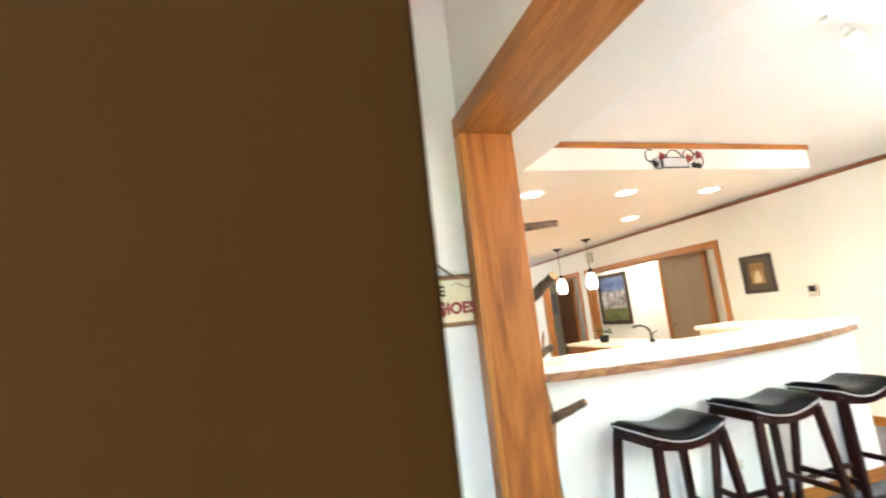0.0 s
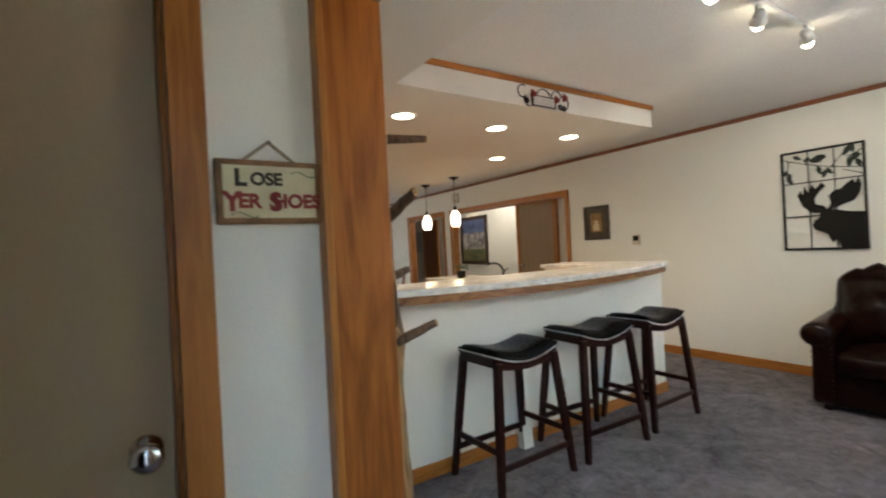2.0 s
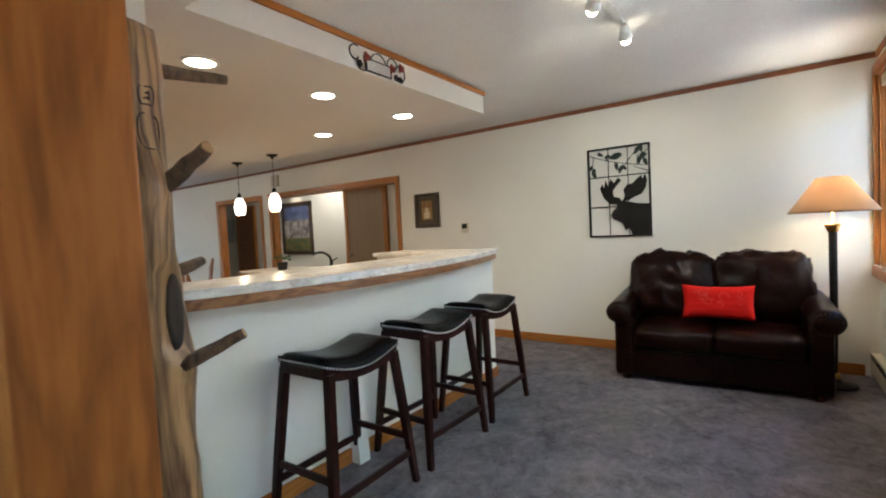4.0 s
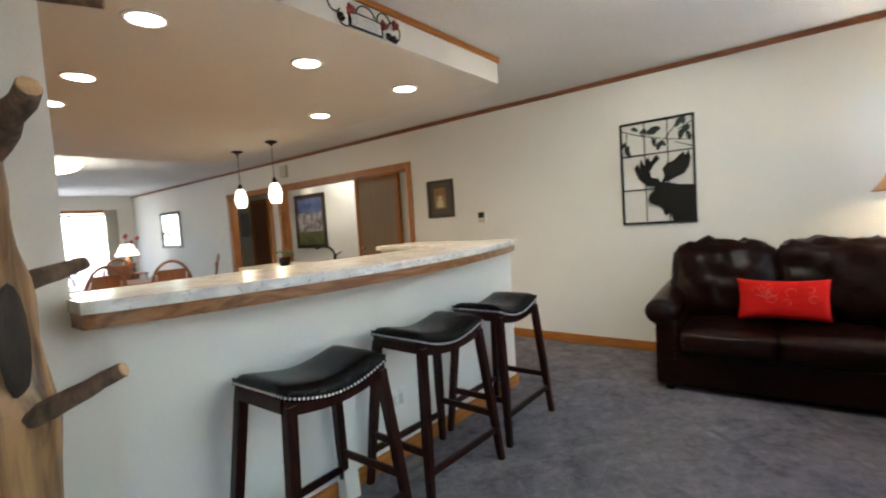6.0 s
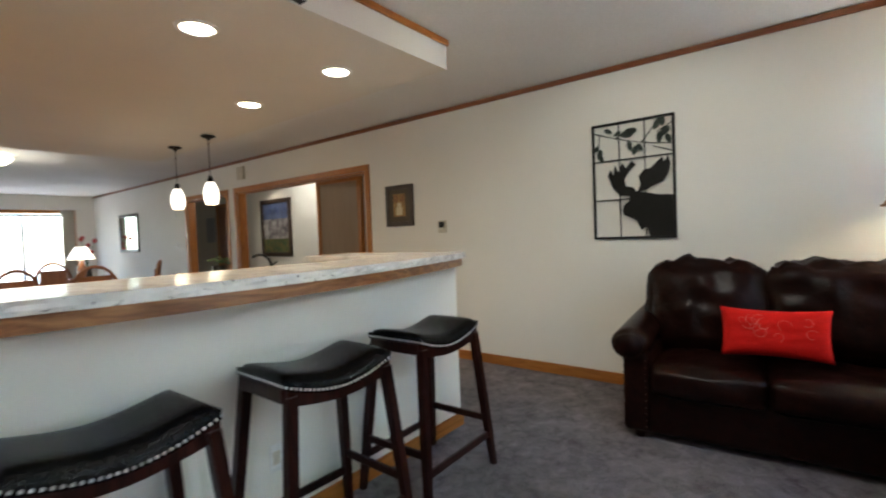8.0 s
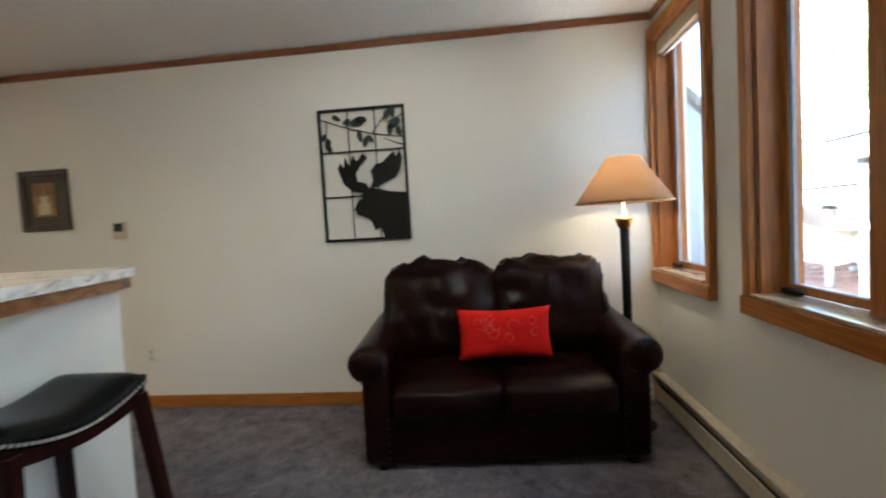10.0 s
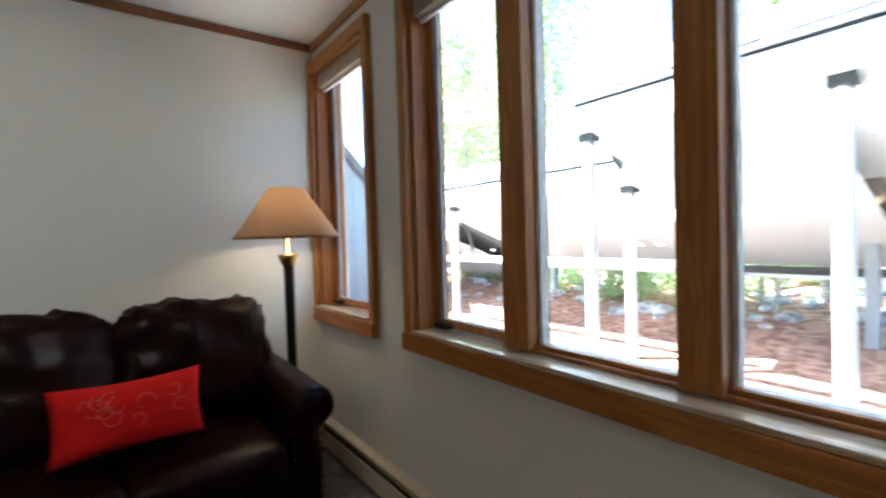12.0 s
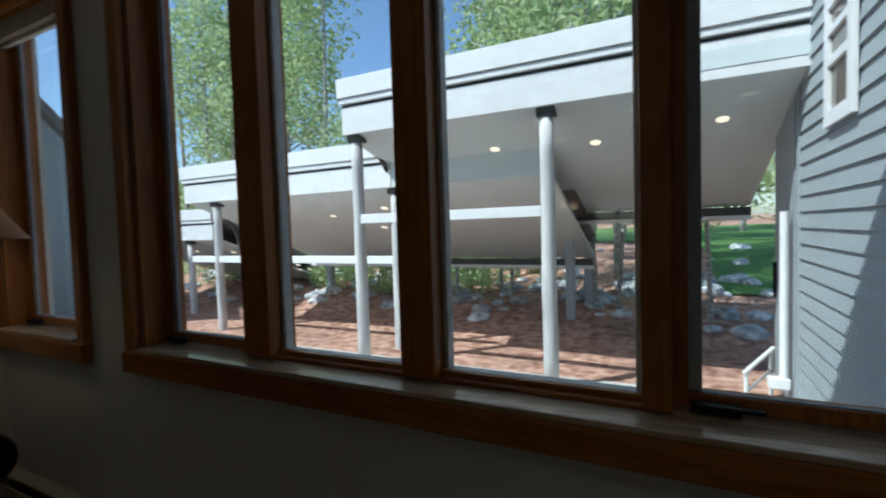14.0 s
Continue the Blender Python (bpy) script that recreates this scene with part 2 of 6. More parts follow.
def glass_material(name, colour=(1, 1, 1)):
    """Thin clear pane: mostly straight through, with a Fresnel gloss."""
    mat = bpy.data.materials.new(name)
    mat.use_nodes = True
    n, l = mat.node_tree.nodes, mat.node_tree.links
    n.remove(n["Principled BSDF"])
    clear, gloss, mix, lw = n.new("ShaderNodeBsdfTransparent"), n.new("ShaderNodeBsdfGlossy"), n.new("ShaderNodeMixShader"), n.new("ShaderNodeLayerWeight")
    clear.inputs["Color"].default_value = (*colour, 1)
    gloss.inputs["Roughness"].default_value = 0.02
    lw.inputs["Blend"].default_value = 0.5
    steep, scaled = n.new("ShaderNodeMath"), n.new("ShaderNodeMath")
    steep.operation, steep.inputs[1].default_value = "POWER", 4.0
    scaled.operation, scaled.inputs[1].default_value, scaled.inputs[2].default_value = "MULTIPLY_ADD", 0.6, 0.03
    l.new(lw.outputs["Facing"], steep.inputs[0])
    l.new(steep.outputs["Value"], scaled.inputs[0])
    l.new(scaled.outputs["Value"], mix.inputs["Fac"])
    l.new(clear.outputs["BSDF"], mix.inputs[1])
    l.new(gloss.outputs["BSDF"], mix.inputs[2])
    l.new(mix.outputs["Shader"], n["Material Output"].inputs["Surface"])
    return mat


M["glass"] = glass_material("window_glass", (0.96, 0.97, 0.97))

# ---- building helpers ----


def box(bm, x0, x1, y0, y1, z0, z1, bevel=0.0):
    """Adds a box, with bevelled edges if asked."""
    vs = bmesh.ops.create_cube(bm, size=1.0, matrix=Matrix.LocRotScale(((x0 + x1) / 2, (y0 + y1) / 2, (z0 + z1) / 2), None, (abs(x1 - x0), abs(y1 - y0), abs(z1 - z0))))["verts"]
    if bevel:
        edges = {e for v in vs for e in v.link_edges}
        bmesh.ops.bevel(bm, geom=list(edges), offset=bevel, segments=2, affect="EDGES", profile=0.6)
    return bm


def boxes(*rows, bevel=0.0):
    bm = bmesh.new()
    for r in rows:
        box(bm, *r, bevel=bevel)
    return bm


def tube(bm, a, b, r0, r1=None, sides=12, rings=1, wobble=0.0, seed=0):
    """Adds a tapered round bar from a to b."""
    a, b = Vector(a), Vector(b)
    r1 = r0 if r1 is None else r1
    q = (b - a).to_track_quat("Z", "Y")
    rnd = random.Random(seed)
    loops = []
    for i in range(rings + 1):
        f = i / rings
        c = a.lerp(b, f)
        if 0 < i < rings and wobble:
            c += Vector((rnd.uniform(-1, 1), rnd.uniform(-1, 1), 0)) * wobble
        loop = []
        for k in range(sides):
            r = (r0 + (r1 - r0) * f) * (1 + (rnd.uniform(-1, 1) * wobble * 4 if wobble else 0))
            loop.append(bm.verts.new(c + q @ Vector((r * math.cos(math.tau * k / sides), r * math.sin(math.tau * k / sides), 0))))
        loops.append(loop)
    for p, n in zip(loops, loops[1:]):
        for k in range(sides):
            bm.faces.new((p[k], p[(k + 1) % sides], n[(k + 1) % sides], n[k]))
    bm.faces.new(loops[0][::-1]), bm.faces.new(loops[-1])
    return bm


def lathe(bm, profile, centre=(0, 0, 0), sides=24, caps=True):
    """Adds a turned shape from (radius, height) pairs."""
    loops = [[bm.verts.new((centre[0] + r * math.cos(math.tau * k / sides), centre[1] + r * math.sin(math.tau * k / sides), centre[2] + z)) for k in range(sides)] for r, z in profile]
    for p, n in zip(loops, loops[1:]):
        for k in range(sides):
            bm.faces.new((p[k], p[(k + 1) % sides], n[(k + 1) % sides], n[k]))
    if caps:
        bm.faces.new(loops[0][::-1]), bm.faces.new(loops[-1])
    return bm


def mesh_of(name, bm, mat, smooth=False):
    bmesh.ops.recalc_face_normals(bm, faces=bm.faces)
    me = bpy.data.meshes.new(name)
    if smooth:
        for f in bm.faces:
            f.smooth = True
    bm.to_mesh(me)
    bm.free()
    me.materials.append(mat)
    return me


def part(name, bm, mat, parent=None, label="", smooth=False):
    """Links a bmesh as one mesh object, under a thing or a part."""
    ob = new(name, mesh_of(name, bm, mat, smooth))
    ob.parent = parent
    return tagged(ob, label)


def thing(name, place, label, category, group="", kind="", turn=0):
    """An Empty at the base of a thing; its parts are built in its own axes."""
    ob = new(name)
    ob.empty_display_size = 0.1
    ob.matrix_world = pose(*place, 0, 0, turn)
    return tagged(ob, label, category, group, kind)


def structure(name, bm, mat, label, category, smooth=False):
    return tagged(part(name, bm, mat, None, label, smooth), "", category, "", "structure")


# ---- structure ----
CEIL, SOFFIT = 2.46, 2.27
WALL_X, BAR_Y = 6.0, 2.63
FAR_Y = 14.3

structure("floor", boxes((-0.3, 6.2, -0.2, FAR_Y + 0.2, -0.12, 0)), M["carpet"], "grey plush carpet with brushed footmarks", "floor")
structure("ceiling", boxes((-0.3, 6.2, -0.2, FAR_Y + 0.2, CEIL, CEIL + 0.12)), M["ceiling"], "off-white textured plaster ceiling", "ceiling")
SOF_X, SOF_END, SOF_Y = 2.27, 4.752, 2.66
structure("ceiling_soffit", boxes((1.571, SOF_X, 0.004, SOF_Y, SOFFIT, CEIL - 0.003), (1.571, SOF_END, SOF_Y, 7.2, SOFFIT, CEIL - 0.003)), M["soffit"], "dropped white plaster soffit above the bar", "ceiling")
structure("soffit_trim", boxes((SOF_X + 0.002, SOF_END + 0.012, SOF_Y - 0.016, SOF_Y - 0.001, CEIL - 0.042, CEIL - 0.004), bevel=0.003), M["trim_x"], "narrow fir trim along the soffit top", "trim")

# Hidden behind the bar; tan boards added so their bounce warms the soffit.
structure("floor_kitchen", boxes((1.57, 4.6, BAR_Y + 0.14, 7.2, 0.001, 0.012)), M["kitchen_floor"], "unseen tan wooden kitchen floor, added to warm the soffit", "floor")

# wall with the moose art and the two cased openings
OP = [(4.79, 7.62), (7.95, 9.32)]
HEAD = 1.98
rows = [(WALL_X, WALL_X + 0.13, -0.2, OP[0][0], 0, CEIL), (WALL_X, WALL_X + 0.13, OP[0][0], OP[0][1], HEAD, CEIL), (WALL_X, WALL_X + 0.13, OP[0][1], OP[1][0], 0, CEIL),
        (WALL_X, WALL_X + 0.13, OP[1][0], OP[1][1], HEAD, CEIL), (WALL_X, WALL_X + 0.13, OP[1][1], FAR_Y + 0.2, 0, CEIL)]
structure("wall_east", boxes(*rows), M["wall"], "warm white painted plaster wall", "wall")
structure("crown_trim_east", boxes((WALL_X - 0.016, WALL_X - 0.001, 0.004, FAR_Y, CEIL - 0.048, CEIL - 0.006), bevel=0.003), M["dark_trim"], "narrow brown wood trim below the ceiling", "trim")
structure("baseboard_east", boxes((WALL_X - 0.016, WALL_X - 0.001, 0.09, OP[0][0] - 0.075, 0.001, 0.09), bevel=0.004), M["trim_y"], "fir baseboard along the wall", "baseboard")
ci = 0
for a, b in OP:
    ci += 1
    structure(f"casing_{ci}", boxes((WALL_X - 0.02, WALL_X - 0.001, a - 0.07, a + 0.0, 0, HEAD), (WALL_X - 0.02, WALL_X - 0.001, b, b + 0.07, 0, HEAD), (WALL_X - 0.022, WALL_X - 0.001, a - 0.07, b + 0.07, HEAD, HEAD + 0.07),
              (WALL_X + 0.001, WALL_X + 0.13, a, a + 0.02, 0, HEAD - 0.02), (WALL_X + 0.001, WALL_X + 0.13, b - 0.02, b, 0, HEAD - 0.02), (WALL_X + 0.001, WALL_X + 0.13, a, b, HEAD - 0.02, HEAD - 0.001), bevel=0.003), M["trim"], "fir casing round an open passage", "trim")
# lobby behind the openings
structure("wall_lobby", boxes((7.4, 7.5, 4.4, 12.6, 0, CEIL), (6.13, 6.62, 4.4, 4.5, 0, CEIL), (6.62, 7.4, 4.4, 6.50, 0, CEIL), (6.13, 7.4, 12.5, 12.6, 0, CEIL)), M["wall"], "white wall of the lobby behind the passage", "wall")
structure("floor_lobby", boxes((6.2, 7.5, 4.4, 12.6, -0.12, 0)), M["carpet"], "grey carpet in the lobby", "floor")
structure("ceiling_lobby", boxes((6.2, 7.5, 4.4, 12.6, CEIL, CEIL + 0.1)), M["ceiling"], "plaster ceiling of the lobby", "ceiling")

# window wall
W1 = (5.282, 5.97)          # clear openings between casings, x
W2 = (2.52, 4.898)
SILL, TOP = 0.856, 2.28
WT = 0.17
rows = [(-0.3, 0.10, -WT, 0, 0, CEIL), (0.10, 1.06, -WT, 0, 2.05, CEIL), (1.06, W2[0], -WT, 0, 0, CEIL), (W2[0], W2[1], -WT, 0, 0, SILL), (W2[0], W2[1], -WT, 0, TOP, CEIL), (W2[1], W1[0], -WT, 0, 0, CEIL),
        (W1[0], W1[1], -WT, 0, 0, SILL), (W1[0], W1[1], -WT, 0, TOP, CEIL), (W1[1], WALL_X, -WT, 0, 0, CEIL)]
structure("wall_south", boxes(*rows), M["wall"], "warm white painted window wall", "wall")
structure("crown_trim_south", boxes((1.58, WALL_X - 0.017, 0.001, 0.016, CEIL - 0.048, CEIL - 0.006), bevel=0.003), M["trim_x"], "narrow wood trim below the ceiling", "trim")

# hall walls with the passage and the closet door
JX0, JX1, JY = 1.405, 1.55, 1.385
CL = (0.21, 1.082)
structure("wall_hall", boxes((JX0, JX1, 0.0, 0.10, 0, CEIL), (JX0, JX1, 0.10, JY + 0.02, 1.96, CEIL), (JX0, JX1, JY + 0.02, BAR_Y + 0.13, 0, CEIL)), M["wall"], "warm white wall beside the passage", "wall")
structure("wall_closet", boxes((-0.3, CL[0], 1.44, 1.58, 0, CEIL), (CL[0], CL[1], 1.44, 1.58, 1.97, CEIL), (CL[1], JX0, 1.44, 1.58, 0, CEIL)), M["wall"], "white hall wall round the closet door", "wall")
structure("wall_west", boxes((-0.42, -0.3, -0.2, FAR_Y + 0.2, 0, CEIL)), M["wall"], "white painted end wall", "wall")
for mat, board in (("trim", (JX0 - 0.02, JX0 - 0.001, JY - 0.001, JY + 0.052, 0, 1.94)), ("trim", (JX0 - 0.02, JX0 - 0.001, 0.04, 0.10, 0, 1.94)), ("trim_y", (JX0 - 0.021, JX0 - 0.001, 0.04, JY + 0.052, 1.941, 2.0))):
    structure("passage_casing", boxes(board, bevel=0.004), M[mat], "fir casing board round the passage", "trim")
structure("passage_jamb", boxes((JX0 - 0.006, JX1 + 0.004, JY, JY + 0.019, 0, 1.94), (JX0 - 0.006, JX1 + 0.004, 0.101, 0.12, 0, 1.94), bevel=0.003), M["jamb"], "wide reddish fir jamb of the passage", "trim")
structure("passage_head", boxes((JX0 - 0.006, JX1 + 0.004, 0.101, JY + 0.019, 1.941, 1.959), bevel=0.003), M["trim_y"], "fir head lining of the passage", "trim")
for mat, board in (("trim", (CL[0] - 0.07, CL[0], 1.42, 1.439, 0, 1.961)), ("trim", (CL[1], CL[1] + 0.07, 1.42, 1.439, 0, 1.961)), ("trim_x", (CL[0] - 0.07, CL[1] + 0.07, 1.418, 1.439, 1.962, 2.03)),
                   ("trim", (CL[1] - 0.012, CL[1] - 0.001, 1.441, 1.57, 0, 1.934)), ("trim", (CL[0] + 0.001, CL[0] + 0.012, 1.441, 1.57, 0, 1.934)), ("trim_x", (CL[0] + 0.001, CL[1] - 0.001, 1.4405, 1.57, 1.935, 1.969))):
    structure("closet_casing", boxes(board, bevel=0.003), M[mat], "fir casing board round the closet door", "trim")

# bar half wall and the pier beside it
structure("wall_bar", boxes((1.57, 2.105, BAR_Y, BAR_Y + 0.13, 0, SOFFIT), (2.105, 4.72, BAR_Y, BAR_Y + 0.13, 0, 1.065)), M["wall"], "white plaster half wall of the bar with a pier", "wall")
structure("baseboard_bar", boxes((1.58, 4.732, BAR_Y - 0.014, BAR_Y - 0.001, 0.001, 0.085), (4.721, 4.735, BAR_Y - 0.014, BAR_Y + 0.13, 0.001, 0.085), bevel=0.004), M["trim_x"], "fir baseboard along the bar", "baseboard")

# far end wall with the glazed door
GD = (3.85, 5.55)
structure("wall_north", boxes((-0.3, GD[0], FAR_Y, FAR_Y + 0.15, 0, CEIL), (GD[0], GD[1], FAR_Y, FAR_Y + 0.15, 2.05, CEIL), (GD[1], 6.0, FAR_Y, FAR_Y + 0.15, 0, CEIL)), M["wall"], "white wall round the far glazed door", "wall")

# ---- windows ----


def window(name, x0, x1, lights, label):
    """Cased wooden window in the south wall: frame, sill, mullions, sashes and panes. lights: (x0, x1, is_casement)."""
    w = thing(name, ((x0 + x1) / 2, 0, SILL), label, "window", kind="structure")
    ox, oz = (x0 + x1) / 2, SILL
    L = lambda *r: (r[0] - ox, r[1] - ox, r[2], r[3], r[4] - oz, r[5] - oz)
    part("casing", boxes(L(x0 - 0.055, x0, 0.001, 0.034, SILL, TOP), L(x1, x1 + 0.055 if x1 < 5.9 else 5.998, 0.001, 0.034, SILL, TOP), L(x0 - 0.055, x1 + 0.055 if x1 < 5.9 else 5.998, 0.001, 0.036, TOP, TOP + 0.06), bevel=0.004), M["trim"], w)
    part("apron", boxes(L(x0 - 0.055, x1 + 0.055 if x1 < 5.9 else 5.998, 0.001, 0.046, SILL - 0.075, SILL), bevel=0.006), M["trim_x"], w)
    part("window_frame", boxes(L(x0 + 0.001, x0 + 0.02, -0.16, 0.0, SILL, TOP), L(x1 - 0.02, x1 - 0.001, -0.16, 0.0, SILL, TOP), L(x0 + 0.02, x1 - 0.02, -0.16, 0.0, TOP - 0.02, TOP - 0.001), bevel=0.002), M["trim"], w)
    part("window_sill", boxes(L(x0 + 0.02, x1 - 0.02, -0.165, 0.044, SILL + 0.001, SILL + 0.016), bevel=0.004), M["sill"], w, "pale varnished sill")
    for (a, b, casement), (c, d, _) in zip(lights, lights[1:]):
        part("mullion", boxes(L(d, a, -0.15, -0.035, SILL + 0.022, TOP - 0.02), bevel=0.004), M["trim"], w)
    for a, b, casement in lights:
        s = 0.028 if casement else 0.014
        z0, z1 = SILL + 0.022, TOP - 0.02
        y0, y1 = (-0.13, -0.085) if casement else (-0.125, -0.09)
        sash = part("sash", boxes(L(a, a + s, y0, y1, z0, z1), L(b - s, b, y0, y1, z0, z1), L(a + s, b - s, y0, y1, z0, z0 + s + 0.004), L(a + s, b - s, y0, y1, z1 - s, z1), bevel=0.003), M["trim"] if casement else M["white_metal"], w, "fir casement sash" if casement else "pale fixed sash")
        pane = part("pane", boxes(L(a + s - 0.003, b - s + 0.003, -0.109, -0.105, z0 + s, z1 - s)), M["glass"], w)
        pane.visible_shadow = False
        if not casement:
            part("stop", boxes(L(a, b, -0.089, -0.068, SILL + 0.0165, z0 + 0.020), bevel=0.003), M["trim_x"], w)
            part("stop", boxes(L(a, b, -0.0675, -0.048, SILL + 0.0165, z0 + 0.006), bevel=0.003), M["trim_x"], w)
        if casement:
            part("gasket", boxes(L(a + s, a + s + 0.012, -0.104, -0.092, z0 + s, z1 - s), L(b - s - 0.026, b - s, -0.104, -0.092, z0 + s, z1 - s), L(a + s, b - s, -0.104, -0.092, z0 + s, z0 + s + 0.007)), M["vinyl"], sash, "grey vinyl glazing strip")
            part("crank", boxes(L(b - 0.12, b - 0.03, -0.085, -0.055, z0, z0 + 0.02), L(b - 0.16, b - 0.06, -0.06, -0.048, z0 + 0.012, z0 + 0.022), bevel=0.004), M["black_metal"], sash, "dark bronze crank handle")
    return w


M["sill"] = wood_material("pale_sill", (0.62, 0.47, 0.30), (0.40, 0.27, 0.15), 0.13, axis=0)
M["vinyl"] = material("grey_vinyl", (0.42, 0.45, 0.50), 0.5)
window("window_1", *W2, [(4.405, 4.878, True), (3.806, 4.29, False), (3.216, 3.704, False), (2.54, 3.156, True)], "wide fir window of four lights")
window("window_2", *W1, [(5.302, 5.95, True)], "narrow fir window beside the floor lamp")


def roller_shade(x0, x1):
    t = thing("roller_shade", ((x0 + x1) / 2, -0.035, TOP - 0.10), "rolled-up beige woven shade at the window head", "blind", "window shades")
    h = (x1 - x0) / 2
    part("valance", boxes((-h, h, -0.03, 0.03, 0.0, 0.078), bevel=0.008), M["linen"], t)
    part("bottom_rail", boxes((-h, h, -0.022, -0.002, -0.014, 0.0), bevel=0.004), M["white_metal"], t)


M["linen"] = material("woven_shade", (0.40, 0.34, 0.26), 0.9, second=(0.30, 0.25, 0.18), scale=90, stretch=(0.2, 1, 2), bump=0.4)
roller_shade(W1[0] + 0.03, W1[1] - 0.03)
roller_shade(W2[0] + 0.03, W2[1] - 0.03)

# ---- entry door, closet door and sign ----
d = thing("door_1", (0.14, 0.03, 0.012), "dark brown entry door standing open into the hall", "door", kind="structure", turn=20.4)
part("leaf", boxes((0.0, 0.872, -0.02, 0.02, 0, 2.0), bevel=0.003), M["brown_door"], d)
part("knob", lathe(bmesh.new(), [(0.012, 0), (0.012, 0.03), (0.026, 0.045), (0.026, 0.065), (0.012, 0.075)], (0, 0, 0), 16), M["chrome"], d, "round metal knob", True).matrix_local = pose(0.80, -0.02, 0.92, 90)
structure("door_frame", boxes((0.10, 0.12, -WT, 0.0, 0, 2.03), (1.04, 1.06, -WT, 0.0, 0, 2.03), (0.10, 1.06, -WT, 0.0, 2.03, 2.049), bevel=0.002), M["trim"], "fir frame of the entry doorway", "door frame")
d = thing("door_2", ((CL[0] + CL[1]) / 2, 1.495, 0.008), "flat beige closet door, shut", "door", kind="structure")
hw = (CL[1] - CL[0]) / 2 - 0.015
part("leaf", boxes((-hw, hw, -0.018, 0.018, 0, 1.922), bevel=0.003), M["door"], d)
k = part("knob", lathe(bmesh.new(), [(0.030, 0), (0.030, 0.004), (0.012, 0.008), (0.011, 0.03), (0.024, 0.04), (0.030, 0.055), (0.026, 0.066), (0.010, 0.070)], sides=24), M["chrome"], d, "round chrome knob", True)
k.matrix_local = pose(hw - 0.050, -0.019, 0.925, 90)


def letters(text, size, mat, parent, place, label="", squash=1.0):
    """Upright lettering facing -y, as a mesh part."""
    cu = bpy.data.curves.new(text, "FONT")
    cu.body, cu.size, cu.extrude, cu.align_x, cu.offset = text, size, 0.0006, "CENTER", size * 0.046
    tmp = bpy.data.objects.new("tmp", cu)
    scene.collection.objects.link(tmp)
    me = bpy.data.meshes.new_from_object(tmp.evaluated_get(bpy.context.evaluated_depsgraph_get()))
    bpy.data.objects.remove(tmp)
    me.materials.clear()
    me.materials.append(mat)
    ob = new("lettering", me)
    ob.parent = parent
    ob.matrix_local = pose(*place, 90) @ Matrix.Diagonal((squash, 1, 1, 1))
    return tagged(ob, label)


M["sign_cream"] = material("sign_cream", (0.60, 0.54, 0.36), 0.6, second=(0.52, 0.45, 0.28), scale=20, blotch=0.12, blotch_scale=12)
M["sign_edge"] = material("sign_edge", (0.24, 0.12, 0.045), 0.6, second=(0.15, 0.07, 0.025), scale=30)
M["ink_dark"] = material("ink_dark", (0.035, 0.02, 0.015), 0.6)
M["ink_red"] = material("ink_red", (0.22, 0.018, 0.016), 0.6)
M["ink_green"] = material("ink_green", (0.16, 0.20, 0.12), 0.6)
M["cord"] = material("cord", (0.30, 0.24, 0.16), 0.9, scale=200)
sg = thing("hanging_sign", (1.274, 1.430, 1.388), "cream hanging sign with wooden edge and cord", "sign")
part("board", boxes((-0.114, 0.114, -0.018, 0.0, 0, 0.142), bevel=0.006), M["sign_edge"], sg)
part("face", boxes((-0.099, 0.099, -0.0205, -0.0178, 0.013, 0.128), bevel=0.001), M["sign_cream"], sg, "cream painted face")
for txt, size, mat, px, pz, squash in (("L", 0.050, "ink_dark", -0.064, 0.084, 1.0), ("OSE", 0.038, "ink_dark", -0.010, 0.086, 1.18), ("Y", 0.056, "ink_red", -0.082, 0.030, 0.85), ("ER", 0.042, "ink_red", -0.047, 0.036, 0.85), ("S", 0.056, "ink_red", 0.008, 0.030, 0.85), ("HOES", 0.042, "ink_red", 0.056, 0.036, 0.76)):
    letters(txt, size, M[mat], sg, (px, -0.0215, pz))
for px, pz in ((0.068, 0.112), (-0.06, 0.020)):
    bm = bmesh.new()
    for i in range(7):
        a = i / 6
        tube(bm, (px - 0.024 + 0.048 * a, -0.0212, pz + 0.006 * math.sin(a * 5)), (px - 0.018 + 0.05 * a, -0.0212, pz + 0.006 * math.sin(a * 5 + 0.8)), 0.0022, 0.001, 5)
    part("flourish", bm, M["ink_green"], sg, "pale green scroll flourish")
bm = bmesh.new()
for s in (-1, 1):
    tube(bm, (0.058 * s, -0.008, 0.138), (0, -0.010, 0.184), 0.0040, sides=6)
part("cord", bm, M["cord"], sg)
part("nail", lathe(bmesh.new(), [(0.004, 0), (0.004, 0.004), (0.001, 0.006)], sides=8), M["chrome"], sg).matrix_local = pose(0, -0.010, 0.184, 90)

